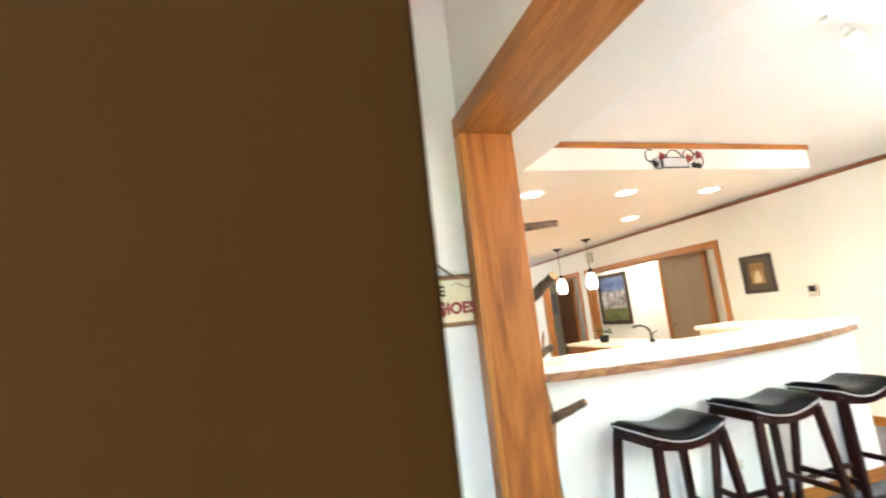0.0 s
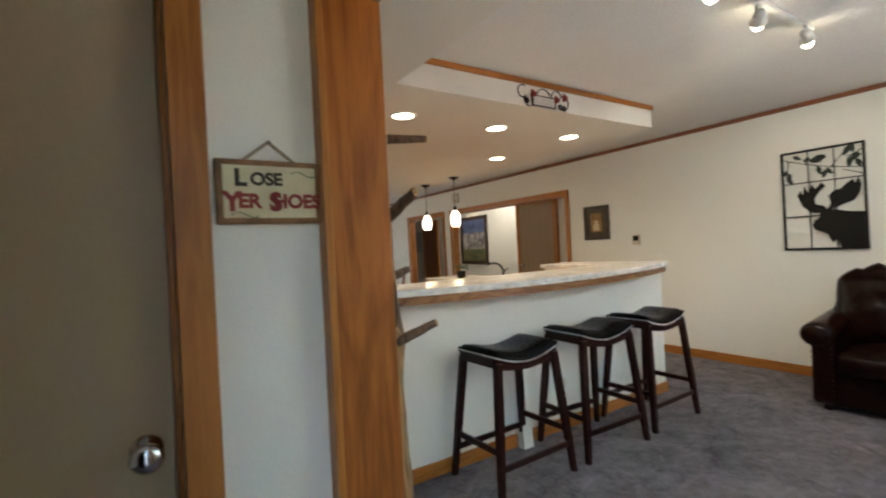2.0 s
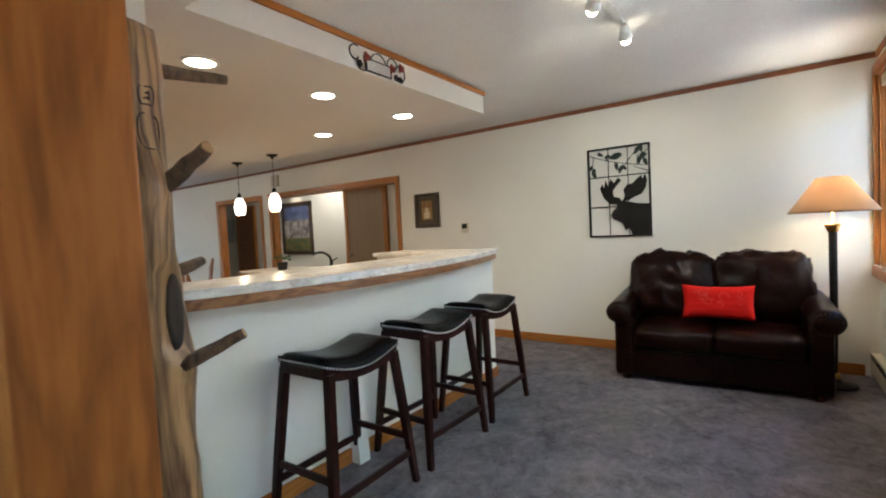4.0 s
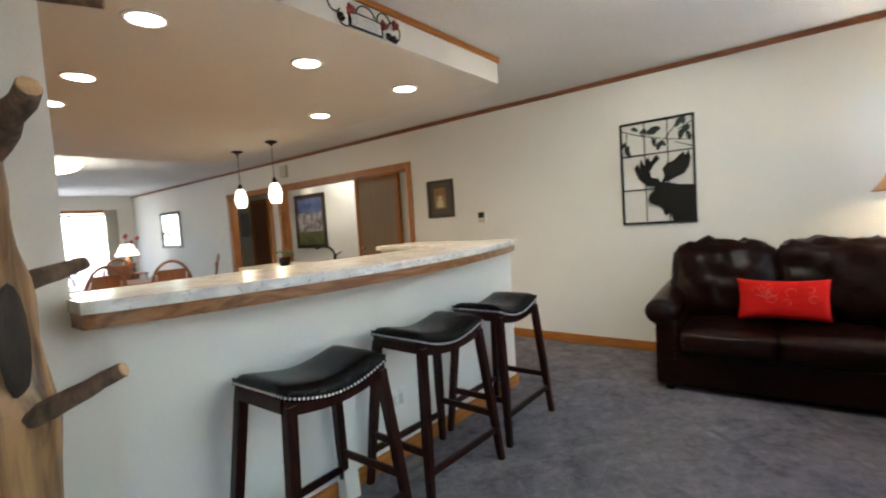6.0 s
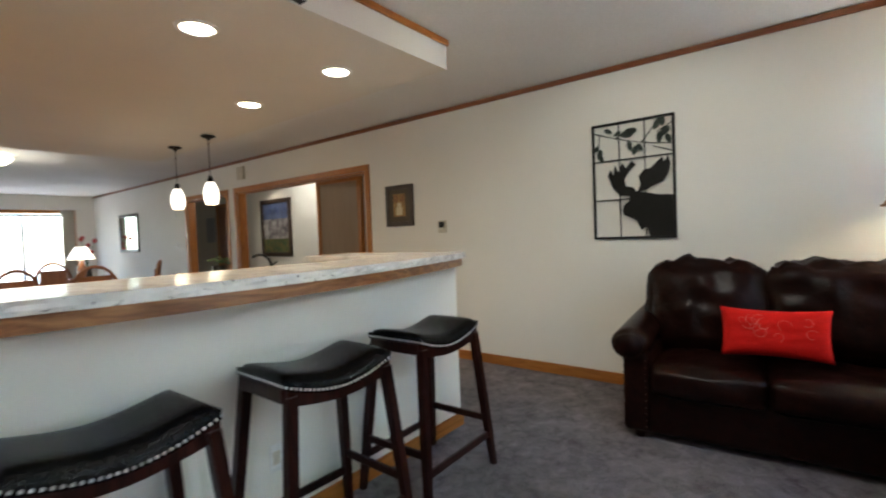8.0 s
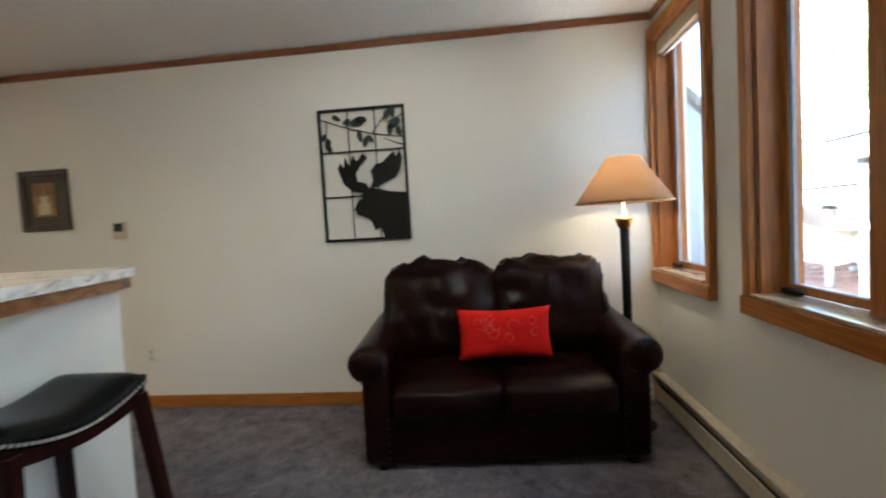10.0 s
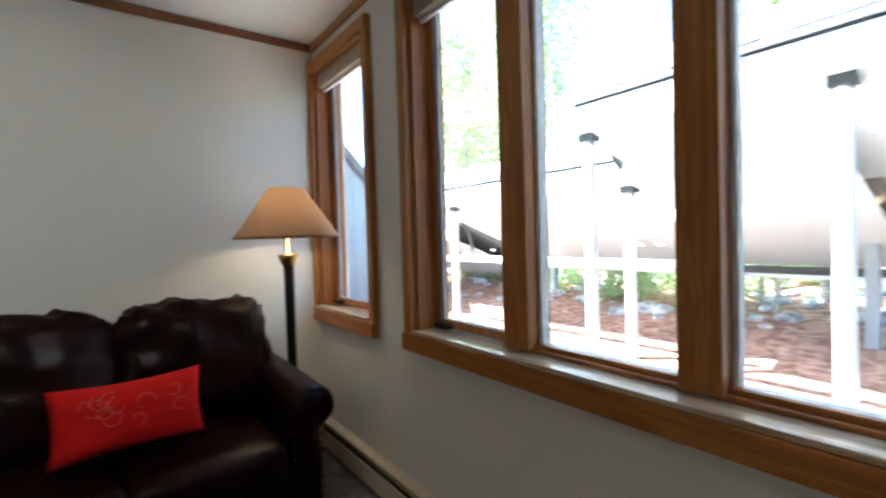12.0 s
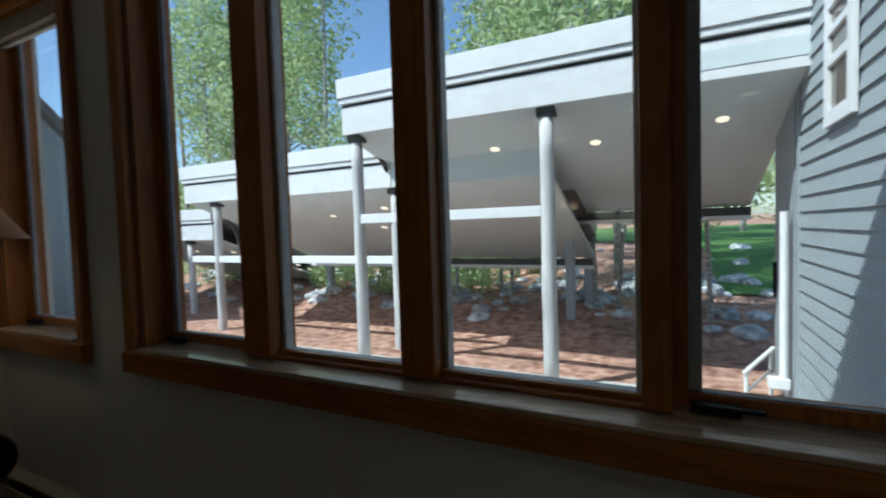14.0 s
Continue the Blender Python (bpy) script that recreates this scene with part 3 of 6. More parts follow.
# ---- log coat tree ----
lg = thing("log_coat_tree", (1.858, 2.15, 0), "peeled crooked log coat tree with branch pegs", "coat rack")
bm = bmesh.new()
N, S = 44, 20
loops = []
for i in range(N + 1):
    z = 1.90 * i / N
    cx, cy = 0.022 * math.sin(z * 2.3 + 0.5), 0.015 * math.sin(z * 3.1)
    loop = []
    for k in range(S):
        a = math.tau * k / S
        r = 0.090 - 0.017 * z / 1.9 + 0.03 * math.exp(-z * 6)
        r += 0.017 * noise.noise(Vector((math.cos(a) * 1.5, math.sin(a) * 1.5, z * 4.5))) + 0.006 * noise.noise(Vector((math.cos(a) * 4, math.sin(a) * 4, z * 14)))
        for pz, pa in ((0.93, 5.4), (1.45, 5.0), (1.19, 0.4), (1.79, 0.0)):
            dd = min(abs(a - pa), math.tau - abs(a - pa))
            r += 0.020 * math.exp(-((z - pz) / 0.07) ** 2 - (dd / 0.6) ** 2)
        if abs(z - 1.085) < 0.13 and abs(a - 5.03) < 0.34:
            r -= 0.022
        loop.append(bm.verts.new((cx + r * math.cos(a), cy + r * math.sin(a), z)))
    loops.append(loop)
for p, q in zip(loops, loops[1:]):
    for k in range(S):
        bm.faces.new((p[k], p[(k + 1) % S], q[(k + 1) % S], q[k]))
bm.faces.new(loops[0][::-1]), bm.faces.new(loops[-1])
trunk = part("trunk", bm, M["log"], lg, smooth=True)
for i, (a, b, r) in enumerate((((0.05, -0.06, 0.93), (0.185, -0.165, 1.005), 0.019), ((0.03, -0.05, 1.45), (0.075, -0.235, 1.545), 0.023), ((0.05, 0.02, 1.19), (0.20, 0.09, 1.225), 0.019), ((0.03, 0.0, 1.80), (0.255, -0.04, 1.812), 0.018), ((-0.05, -0.03, 1.16), (-0.20, -0.10, 1.175), 0.019))):
    peg = part("peg", tube(bmesh.new(), a, b, r * 1.25, r * 0.85, 10, 5, 0.006, i), M["bark"], lg, "dark barked branch stub", True)
    v = (Vector(b) - Vector(a)).normalized()
    part("cut_end", tube(bmesh.new(), Vector(b) - v * 0.002, Vector(b) + v * 0.003, r * 0.86, r * 0.78, 10), M["cut"], peg, "pale sawn end")
bm = bmesh.new()
bmesh.ops.create_uvsphere(bm, u_segments=12, v_segments=8, radius=1, matrix=pose(0.040, -0.058, 1.085, 0, 0, 17) @ Matrix.Diagonal((0.028, 0.012, 0.118, 1)))
part("bark_scar", bm, M["scar"], lg, "dark sunken bark scar", True)


def trunk_point(a, z):
    """A point just proud of the trunk at angle a (radians) and height z."""
    cx, cy = 0.022 * math.sin(z * 2.3 + 0.5), 0.015 * math.sin(z * 3.1)
    r = 0.090 - 0.017 * z / 1.9
    r += 0.017 * noise.noise(Vector((math.cos(a) * 1.5, math.sin(a) * 1.5, z * 4.5))) + 0.006 * noise.noise(Vector((math.cos(a) * 4, math.sin(a) * 4, z * 14)))
    return Vector((cx + (r + 0.001) * math.cos(a), cy + (r + 0.001) * math.sin(a), z))


for ca, cz, ra, rz, t0, t1 in ((4.95, 1.70, 0.30, 0.030, 0, 360), (4.95, 1.70, 0.10, 0.010, 0, 360), (4.85, 1.60, 0.34, 0.055, 100, 300), (5.1, 1.60, 0.22, 0.050, -60, 80)):
    bm = bmesh.new()
    prev = None
    for k in range(21):
        t = radians(t0 + (t1 - t0) * k / 20)
        p = trunk_point(ca + ra * math.cos(t), cz + rz * math.sin(t) + 0.006 * math.sin(3 * t))
        if prev is not None:
            tube(bm, prev, p, 0.0022, sides=5)
        prev = p
    part("burnt_line", bm, M["ink_dark"], lg, "thin dark line burnt into the wood")

# ---- saddle stools ----


def saddle_stool():
    t = thing("bar_stool", (0, 0, 0), "espresso wooden bar stool with black leather saddle seat", "stool", "stools along the bar")
    W, D, H = 0.235, 0.165, 0.655
    sad = lambda u: 0.052 * (u * u) ** 0.9 - 0.006
    bm = bmesh.new()
    nx, ny = 24, 12
    grid = {}
    for side in (0, 1):
        for i in range(nx + 1):
            for j in range(ny + 1):
                u, v = i / nx * 2 - 1, j / ny * 2 - 1
                su = math.copysign(min(1, abs(u)) ** 0.9, u)
                edge = max(abs(u), abs(v))
                puff = 0.036 * (1 - abs(u) ** 5) ** 0.5 * (1 - abs(v) ** 5) ** 0.5
                z = H + sad(u) + (0.028 + puff if side else 0.0)
                grid[side, i, j] = bm.verts.new((W * u, D * v, z))
    for i in range(nx):
        for j in range(ny):
            bm.faces.new([grid[1, i, j], grid[1, i + 1, j], grid[1, i + 1, j + 1], grid[1, i, j + 1]])
            bm.faces.new([grid[0, i, j], grid[0, i, j + 1], grid[0, i + 1, j + 1], grid[0, i + 1, j]])
    for i in range(nx):
        for j in (0, ny):
            bm.faces.new([grid[0, i, j], grid[0, i + 1, j], grid[1, i + 1, j], grid[1, i, j]])
    for j in range(ny):
        for i in (0, nx):
            bm.faces.new([grid[0, i, j], grid[1, i, j], grid[1, i, j + 1], grid[0, i, j + 1]])
    seat = part("seat", bm, M["leather"], t, "black leather saddle seat", True)
    bm = bmesh.new()
    nailbm = bmesh.new()
    count = 27
    pts = [(W * (i / count * 2 - 1), s * (D + 0.001), H + sad(i / count * 2 - 1) + 0.010) for i in range(count + 1) for s in (-1, 1)]
    pts += [(s * (W + 0.001), D * (j / 18 * 2 - 1), H + sad(1) + 0.010) for j in range(1, 18) for s in (-1, 1)]
    for p in pts:
        bmesh.ops.create_icosphere(nailbm, subdivisions=1, radius=0.0054, matrix=Matrix.Translation(p))
    tagged(part("nailhead_trim", nailbm, M["nail"], seat, "row of bright nailheads"), kind="stuff")
    # curved apron rails under the seat
    for s in (-1, 1):
        bm = bmesh.new()
        n = 16
        prev = None
        for i in range(n + 1):
            u = (i / n * 2 - 1) * 0.97
            top, bot = H + sad(u) + 0.001, H + sad(u) - 0.052 + 0.02 * (1 - u * u)
            ring = [bm.verts.new((W * u, s * (D - 0.005), bot)), bm.verts.new((W * u, s * (D - 0.005), top)), bm.verts.new((W * u, s * (D - 0.028), top)), bm.verts.new((W * u, s * (D - 0.028), bot))]
            if prev:
                for k in range(4):
                    bm.faces.new((prev[k], prev[(k + 1) % 4], ring[(k + 1) % 4], ring[k]))
            else:
                bm.faces.new(ring[::-1])
            prev = ring
        bm.faces.new(prev)
        part("apron", bm, M["stool_wood"], t)
        part("side_apron", boxes((s * W - 0.012 if s > 0 else s * W - 0.006, s * W + 0.006 if s > 0 else s * W + 0.012, -D + 0.02, D - 0.02, H + 0.0, H + 0.046), bevel=0.003), M["stool_wood"], t)
    foot = lambda sx, sy, z: (sx * (0.276 - 0.062 * z / H), sy * (0.205 - 0.055 * z / H))
    for sx in (-1, 1):
        for sy in (-1, 1):
            bm = bmesh.new()
            rings = []
            for z, w in ((0, 0.016), (0.3, 0.0185), (H + 0.02, 0.0205)):
                x, y = foot(sx, sy, z)
                rings.append([bm.verts.new((x + a * w, y + b * w, z)) for a, b in ((-1, -1), (1, -1), (1, 1), (-1, 1))])
            for p, q in zip(rings, rings[1:]):
                for k in range(4):
                    bm.faces.new((p[k], p[(k + 1) % 4], q[(k + 1) % 4], q[k]))
            bm.faces.new(rings[0][::-1]), bm.faces.new(rings[-1])
            bmesh.ops.bevel(bm, geom=[e for e in bm.edges if abs(e.verts[0].co.z - e.verts[1].co.z) > 0.1], offset=0.004, segments=2, affect="EDGES")
            part("leg", bm, M["stool_wood"], t)

    def rail(a, b, h=0.016, w=0.010):
        a, b = Vector(a), Vector(b)
        d = (b - a).normalized()
        side = d.cross(Vector((0, 0, 1))).normalized() * w
        up = Vector((0, 0, h))
        bm = bmesh.new()
        ends = [[bm.verts.new(c + side * p + up * q) for p, q in ((-1, -1), (1, -1), (1, 1), (-1, 1))] for c in (a, b)]
        for k in range(4):
            bm.faces.new((ends[0][k], ends[0][(k + 1) % 4], ends[1][(k + 1) % 4], ends[1][k]))
        bm.faces.new(ends[0][::-1]), bm.faces.new(ends[1])
        bmesh.ops.bevel(bm, geom=list(bm.edges), offset=0.003, segments=1, affect="EDGES")
        part("stretcher", bm, M["stool_wood"], t)

    for sy, z in ((-1, 0.155), (1, 0.155)):
        rail((*foot(-1, sy, z), z), (*foot(1, sy, z), z))
    for sx, z in ((-1, 0.235), (1, 0.235)):
        rail((*foot(sx, -1, z), z), (*foot(sx, 1, z), z))
    return t


st = saddle_stool()
st.matrix_basis = pose(2.766, 2.382, 0, 0, 0, 1.5) @ Matrix.Diagonal((1, 1, 1.025, 1))
copy_thing(st, pose(3.455, 2.378, 0, 0, 0, -2) @ Matrix.Diagonal((1, 1, 1.025, 1)))
copy_thing(st, pose(4.13, 2.40, 0, 0, 0, 1) @ Matrix.Diagonal((1, 1, 1.025, 1)))

# ---- bar counter ----
bc = thing("bar_counter", (3.4, BAR_Y, 1.065), "pale speckled granite bar top with chiselled bowed edge", "countertop")
X0, X1 = 2.095, 4.81


def bar_edge(x):
    f = (x - X0) / (X1 - X0)
    return 2.49 + 0.12 * f - 0.27 * math.sin(math.pi * f) ** 0.8 * (1 - 0.25 * f)


def bar_slab(z0, z1, inset, jag, x0, x1, back):
    bm = bmesh.new()
    n = 90
    rows = []
    for i in range(n + 1):
        x = x0 + (x1 - x0) * i / n
        y = bar_edge(x) + inset
        row = []
        for z in (z0, (z0 * 2 + z1) / 3, (z0 + z1 * 2) / 3, z1):
            j = jag * noise.noise(Vector((x * 22, z * 90, 3.0))) if jag else 0
            row.append(bm.verts.new((x - 3.4, y + j - BAR_Y, z - 1.065)))
        row += [bm.verts.new((x - 3.4, back - BAR_Y, z1 - 1.065)), bm.verts.new((x - 3.4, back - BAR_Y, z0 - 1.065))]
        rows.append(row)
    for p, q in zip(rows, rows[1:]):
        for k in range(6):
            bm.faces.new((p[k], p[(k + 1) % 6], q[(k + 1) % 6], q[k]))
    bm.faces.new(rows[0][::-1]), bm.faces.new(rows[-1])
    return bm


part("slab", bar_slab(1.070, 1.107, 0.0, 0.006, X0 + 0.028, X1, 2.86), M["granite"], bc)
part("slab_end", bar_slab(1.070, 1.107, 0.0, 0.006, X0, X0 + 0.0275, BAR_Y - 0.002), M["granite"], bc)
part("support", bar_slab(1.022, 1.069, 0.022, 0, X0 + 0.005, X1 - 0.03, BAR_Y - 0.002), M["apron_oak"], bc, "brown grained board under the stone edge")
part("back_leg", boxes((0.95, 1.40, 0.232, 1.05, 0.005, 0.042), bevel=0.006), M["granite"], bc)
part("panel", boxes((0.98, 1.36, 0.14, 1.02, -1.063, 0.003)), M["wall"], bc)

bk = thing("bar_bracket", (3.05, BAR_Y, 0.0), "low cream tapered brace against the bar wall", "bracket")
bm = bmesh.new()
prof = [(0.0, 0.002), (-0.075, 0.002), (-0.055, 0.30), (-0.025, 0.56), (0.0, 0.56)]
lo = [bm.verts.new((-0.04, y - 0.001, z)) for y, z in prof]
hi = [bm.verts.new((0.04, y - 0.001, z)) for y, z in prof]
for k in range(5):
    bm.faces.new((lo[k], lo[(k + 1) % 5], hi[(k + 1) % 5], hi[k]))
bm.faces.new(lo[::-1]), bm.faces.new(hi)
part("board", bm, M["wall"], bk)

# ---- sofa with cushion ----


def pillow_mesh(w, h, t, n=18, pinch=0.0, seed=0):
    """A stuffed cushion lying in x (width) and z (height), thick in y, with soft wrinkles."""
    bm = bmesh.new()
    g = {}
    for s in (-1, 1):
        for i in range(n + 1):
            for j in range(n + 1):
                u, v = i / n * 2 - 1, j / n * 2 - 1
                f = ((1 - abs(u) ** 3.2) * (1 - abs(v) ** 3.2)) ** 0.5
                wr = 0.10 * noise.noise(Vector((u * 2.6 + seed, v * 3.4, s * 1.0))) + 0.05 * noise.noise(Vector((u * 6 + seed, v * 6, 4.0)))
                x = w / 2 * u * (1 - pinch * (1 - v * v) * 0.5)
                z = h / 2 * v * (1 - pinch * (1 - u * u))
                if f < 1e-6 and (s, i, j) != (-1, i, j):
                    g[s, i, j] = g[-1, i, j]
                    continue
                g[s, i, j] = bm.verts.new((x, s * t / 2 * f * (1 + wr), z))
    for s in (-1, 1):
        for i in range(n):
            for j in range(n):
                vs = [g[s, i, j], g[s, i + 1, j], g[s, i + 1, j + 1], g[s, i, j + 1]]
                bm.faces.new(vs if s < 0 else vs[::-1])
    return bm


def soft_box(x0, x1, y0, y1, z0, z1, bevel, seed=0, puff=0.0, wrinkle=0.004):
    """A rounded upholstered block, with swelling faces and fine wrinkles."""
    bm = boxes((x0, x1, y0, y1, z0, z1))
    bmesh.ops.subdivide_edges(bm, edges=bm.edges, cuts=13, use_grid_fill=True)
    c, h = Vector(((x0 + x1) / 2, (y0 + y1) / 2, (z0 + z1) / 2)), Vector(((x1 - x0) / 2, (y1 - y0) / 2, (z1 - z0) / 2))
    for v in bm.verts:
        p = v.co - c
        q = Vector([max(-h[i] + bevel, min(h[i] - bevel, p[i])) for i in range(3)])
        d = p - q
        if d.length > 1e-6:
            d = d.normalized() * bevel
        f = [1 - min(1, abs(p[i]) / h[i]) ** 2 for i in range(3)]
        swell = Vector([math.copysign(puff * f[(i + 1) % 3] * f[(i + 2) % 3], p[i]) if abs(p[i]) > h[i] * 0.98 else 0 for i in range(3)])
        wr = wrinkle * (noise.noise(Vector((v.co.x * 14 + seed, v.co.y * 14, v.co.z * 9))) + 0.6 * noise.noise(Vector((v.co.x * 34, v.co.y * 30 + seed, v.co.z * 26))))
        v.co = c + q + d + swell + (d.normalized() if d.length else Vector()) * wr + Vector((0, 0, wr))
    return bm


SW, SD = 1.42, 0.90     # the sofa faces -y in its own axes; x runs along it
sf = thing("loveseat", (5.53, 1.05, 0), "dark brown leather loveseat with rolled arms", "sofa", turn=-87)
part("base", soft_box(-SW / 2 + 0.03, SW / 2 - 0.03, -SD / 2 + 0.07, SD / 2 - 0.04, 0.04, 0.30, 0.02, 1), M["sofa"], sf, smooth=True)
part("back", soft_box(-SW / 2 + 0.09, SW / 2 - 0.09, SD / 2 - 0.24, SD / 2 - 0.02, 0.28, 0.84, 0.06, 2), M["sofa"], sf, smooth=True)
for s in (-1, 1):
    a0, a1 = (s * SW / 2 - s * 0.17, s * SW / 2)
    arm = part("arm", soft_box(min(a0, a1) + 0.01, max(a0, a1) - 0.01, -SD / 2 + 0.05, SD / 2 - 0.05, 0.04, 0.52, 0.03, 3 + s), M["sofa"], sf, smooth=True)
    bm = bmesh.new()
    n, m = 26, 22
    cx = s * (SW / 2 - 0.055)
    rings = []
    for i in range(m + 1):
        y = -SD / 2 + 0.03 + (SD - 0.12) * i / m
        ry = 0.105 * (1 - 0.10 * (i / m)) * (0.86 if i in (0, m) else 1)
        rings.append([bm.verts.new((cx + ry * (1 + 0.02 * noise.noise(Vector((i, k, 0)) * 0.7)) * math.cos(math.tau * k / n), y, 0.545 + 0.06 * (i / m) + ry * 0.86 * math.sin(math.tau * k / n))) for k in range(n)])
    for p, q in zip(rings, rings[1:]):
        for k in range(n):
            bm.faces.new((p[k], p[(k + 1) % n], q[(k + 1) % n], q[k]))
    bm.faces.new(rings[0][::-1]), bm.faces.new(rings[-1])
    part("arm_roll", bm, M["sofa"], arm, "rolled leather arm top", True)
    bm = bmesh.new()
    for k in range(22):
        a = math.tau * k / 22
        bmesh.ops.create_icosphere(bm, subdivisions=1, radius=0.005, matrix=Matrix.Translation((cx + 0.082 * math.cos(a), -SD / 2 + 0.028, 0.545 + 0.07 * math.sin(a))))
    for k in range(11):
        for e in (-0.085 * s, 0.036 * s):
            bmesh.ops.create_icosphere(bm, subdivisions=1, radius=0.005, matrix=Matrix.Translation((cx + e, -SD / 2 + 0.049, 0.46 - 0.038 * k)))
    tagged(part("nailhead_trim", bm, M["frame_dark"], arm, "row of dark brass nailheads"), kind="stuff")
    part("seat_cushion", soft_box(min(0.004 * s, s * (SW / 2 - 0.165)), max(0.004 * s, s * (SW / 2 - 0.165)), -SD / 2 + 0.015, SD / 2 - 0.24, 0.27, 0.44, 0.045, 7 + s, 0.025, 0.005), M["sofa"], sf, "puffed leather seat cushion", True)
    bc2 = soft_box(min(0.004 * s, s * (SW / 2 - 0.085)), max(0.004 * s, s * (SW / 2 - 0.085)), -0.12, 0.12, -0.26, 0.265, 0.075, 12 + s, 0.035, 0.022)
    bmesh.ops.transform(bc2, matrix=pose(0, SD / 2 - 0.30, 0.70, -12), verts=bc2.verts)
    part("back_cushion", bc2, M["sofa"], sf, "loose pillow back with puckered top", True)
    for y in (-SD / 2 + 0.12, SD / 2 - 0.12):
        part("foot", lathe(bmesh.new(), [(0.026, 0), (0.032, 0.03), (0.028, 0.045)], (s * (SW / 2 - 0.09), y, 0), 12), M["stool_wood"], sf)
pl = thing("throw_pillow", (5.34, 1.01, 0.63), "red lumbar cushion with pale stitched loops", "cushion", turn=-86)
bm = pillow_mesh(0.49, 0.27, 0.15, 20, 0.12, 3)
bmesh.ops.transform(bm, matrix=pose(0, 0, 0, -14), verts=bm.verts)
part("cover", bm, M["red"], pl, smooth=True)
bm = bmesh.new()
rnd = random.Random(5)
for i in range(11):
    cx, cz, r = rnd.uniform(-0.16, 0.16), rnd.uniform(-0.06, 0.07), rnd.uniform(0.018, 0.038)
    prev = None
    for k in range(15):
        a = k / 14 * rnd.uniform(4.2, 4.6) + i
        x, z = cx + r * math.cos(a) * (1 - k / 40), cz + r * math.sin(a) * (1 - k / 40)
        f = ((1 - min(1, abs(x) / 0.23) ** 3.2) * (1 - min(1, abs(z) / 0.125) ** 3.2)) ** 0.5
        p = Vector((x, -0.072 * f * 1.06 - 0.0035, z))
        p = pose(0, 0, 0, -14) @ p
        if prev is not None:
            tube(bm, prev, p, 0.0011, sides=4)
        prev = p
tagged(part("stitching", bm, M["red_thread"], pl, "pale looping stitched lines"), kind="stuff")

# ---- floor lamp ----
fl = thing("floor_lamp", (5.645, 0.300, 0), "black and brass floor lamp with tapered fabric shade, lit", "lamp")
part("base", lathe(bmesh.new(), [(0.135, 0), (0.138, 0.012), (0.125, 0.022), (0.05, 0.034), (0.03, 0.05), (0.026, 0.075)], sides=36), M["black_metal"], fl, smooth=True)
part("base_ring", lathe(bmesh.new(), [(0.028, 0.05), (0.040, 0.06), (0.034, 0.085), (0.024, 0.095)], sides=24), M["brass"], fl, "brass collar at the base", True)
part("pole", lathe(bmesh.new(), [(0.017, 0.09), (0.022, 0.3), (0.0245, 0.9), (0.026, 1.135)], sides=20), M["black_metal"], fl, smooth=True)
part("cup", lathe(bmesh.new(), [(0.026, 1.135), (0.034, 1.145), (0.044, 1.172), (0.050, 1.19), (0.046, 1.195), (0.012, 1.20), (0.012, 1.33)], sides=24), M["brass"], fl, "flared brass cup", True)
part("bulb", lathe(bmesh.new(), [(0.014, 1.33), (0.028, 1.37), (0.030, 1.40), (0.018, 1.43), (0.004, 1.44)], sides=16), M["bulb"], fl, "glowing bulb", True)


def shade_material():
    mat = bpy.data.materials.new("shade_fabric")
    mat.use_nodes = True
    n, l = mat.node_tree.nodes, mat.node_tree.links
    b = n["Principled BSDF"]
    b.inputs["Base Color"].default_value = (0.30, 0.18, 0.11, 1)
    b.inputs["Roughness"].default_value = 0.9
    tr, mix = n.new("ShaderNodeBsdfTranslucent"), n.new("ShaderNodeMixShader")
    tr.inputs["Color"].default_value = (0.44, 0.25, 0.12, 1)
    mix.inputs["Fac"].default_value = 0.24
    l.new(b.outputs["BSDF"], mix.inputs[1])
    l.new(tr.outputs["BSDF"], mix.inputs[2])
    l.new(mix.outputs["Shader"], n["Material Output"].inputs["Surface"])
    return mat


M["shade"] = shade_material()
shade = part("shade", lathe(bmesh.new(), [(0.262, 1.285), (0.092, 1.535)], sides=48, caps=False), M["shade"], fl, "tan fabric shade", True)
part("shade_rim", lathe(bmesh.new(), [(0.262, 1.279), (0.265, 1.279), (0.265, 1.290), (0.262, 1.290), (0.262, 1.279)], sides=48, caps=False), M["sign_edge"], shade, "dark bound rim", True)
lamp("floor_lamp_light", "POINT", 6.5, (1.0, 0.75, 0.47), (5.645, 0.300, 1.385), size=0.035)

# ---- baseboard heater ----
ht = thing("baseboard_heater", (3.9, 0.0, 0.0), "cream enamel baseboard heater along the window wall", "heater")
part("back_panel", boxes((-2.3, 2.075, 0.001, 0.012, 0.015, 0.19)), M["cream_metal"], ht)
part("front_cover", boxes((-2.3, 2.075, 0.052, 0.060, 0.035, 0.135), bevel=0.003), M["cream_metal"], ht)
part("top_cap", boxes((-2.3, 2.075, 0.012, 0.058, 0.178, 0.190), bevel=0.003), M["cream_metal"], ht)
part("fin_core", boxes((-2.28, 2.06, 0.014, 0.050, 0.05, 0.11)), M["black_metal"], ht, "dark heating fins")
for x in (-2.3, 2.06):
    part("end_cap", boxes((x, x + 0.015, 0.001, 0.062, 0.0, 0.192), bevel=0.003), M["cream_metal"], ht)

# ---- wall art ----
art = thing("metal_wall_art", (WALL_X, 1.879, 1.136), "black metal wall art of a moose and branches", "wall art")
AW, AH = 0.592, 0.888          # local x runs along -y of the room, z up, art faces -x


def art_part(name, bm, mat, label="", parent=None):
    ob = part(name, bm, mat, parent or art, label)
    return ob


def ay(u):
    """u from 0 (seen at the window-far side) to 1 along the wall."""
    return AW / 2 - AW * u


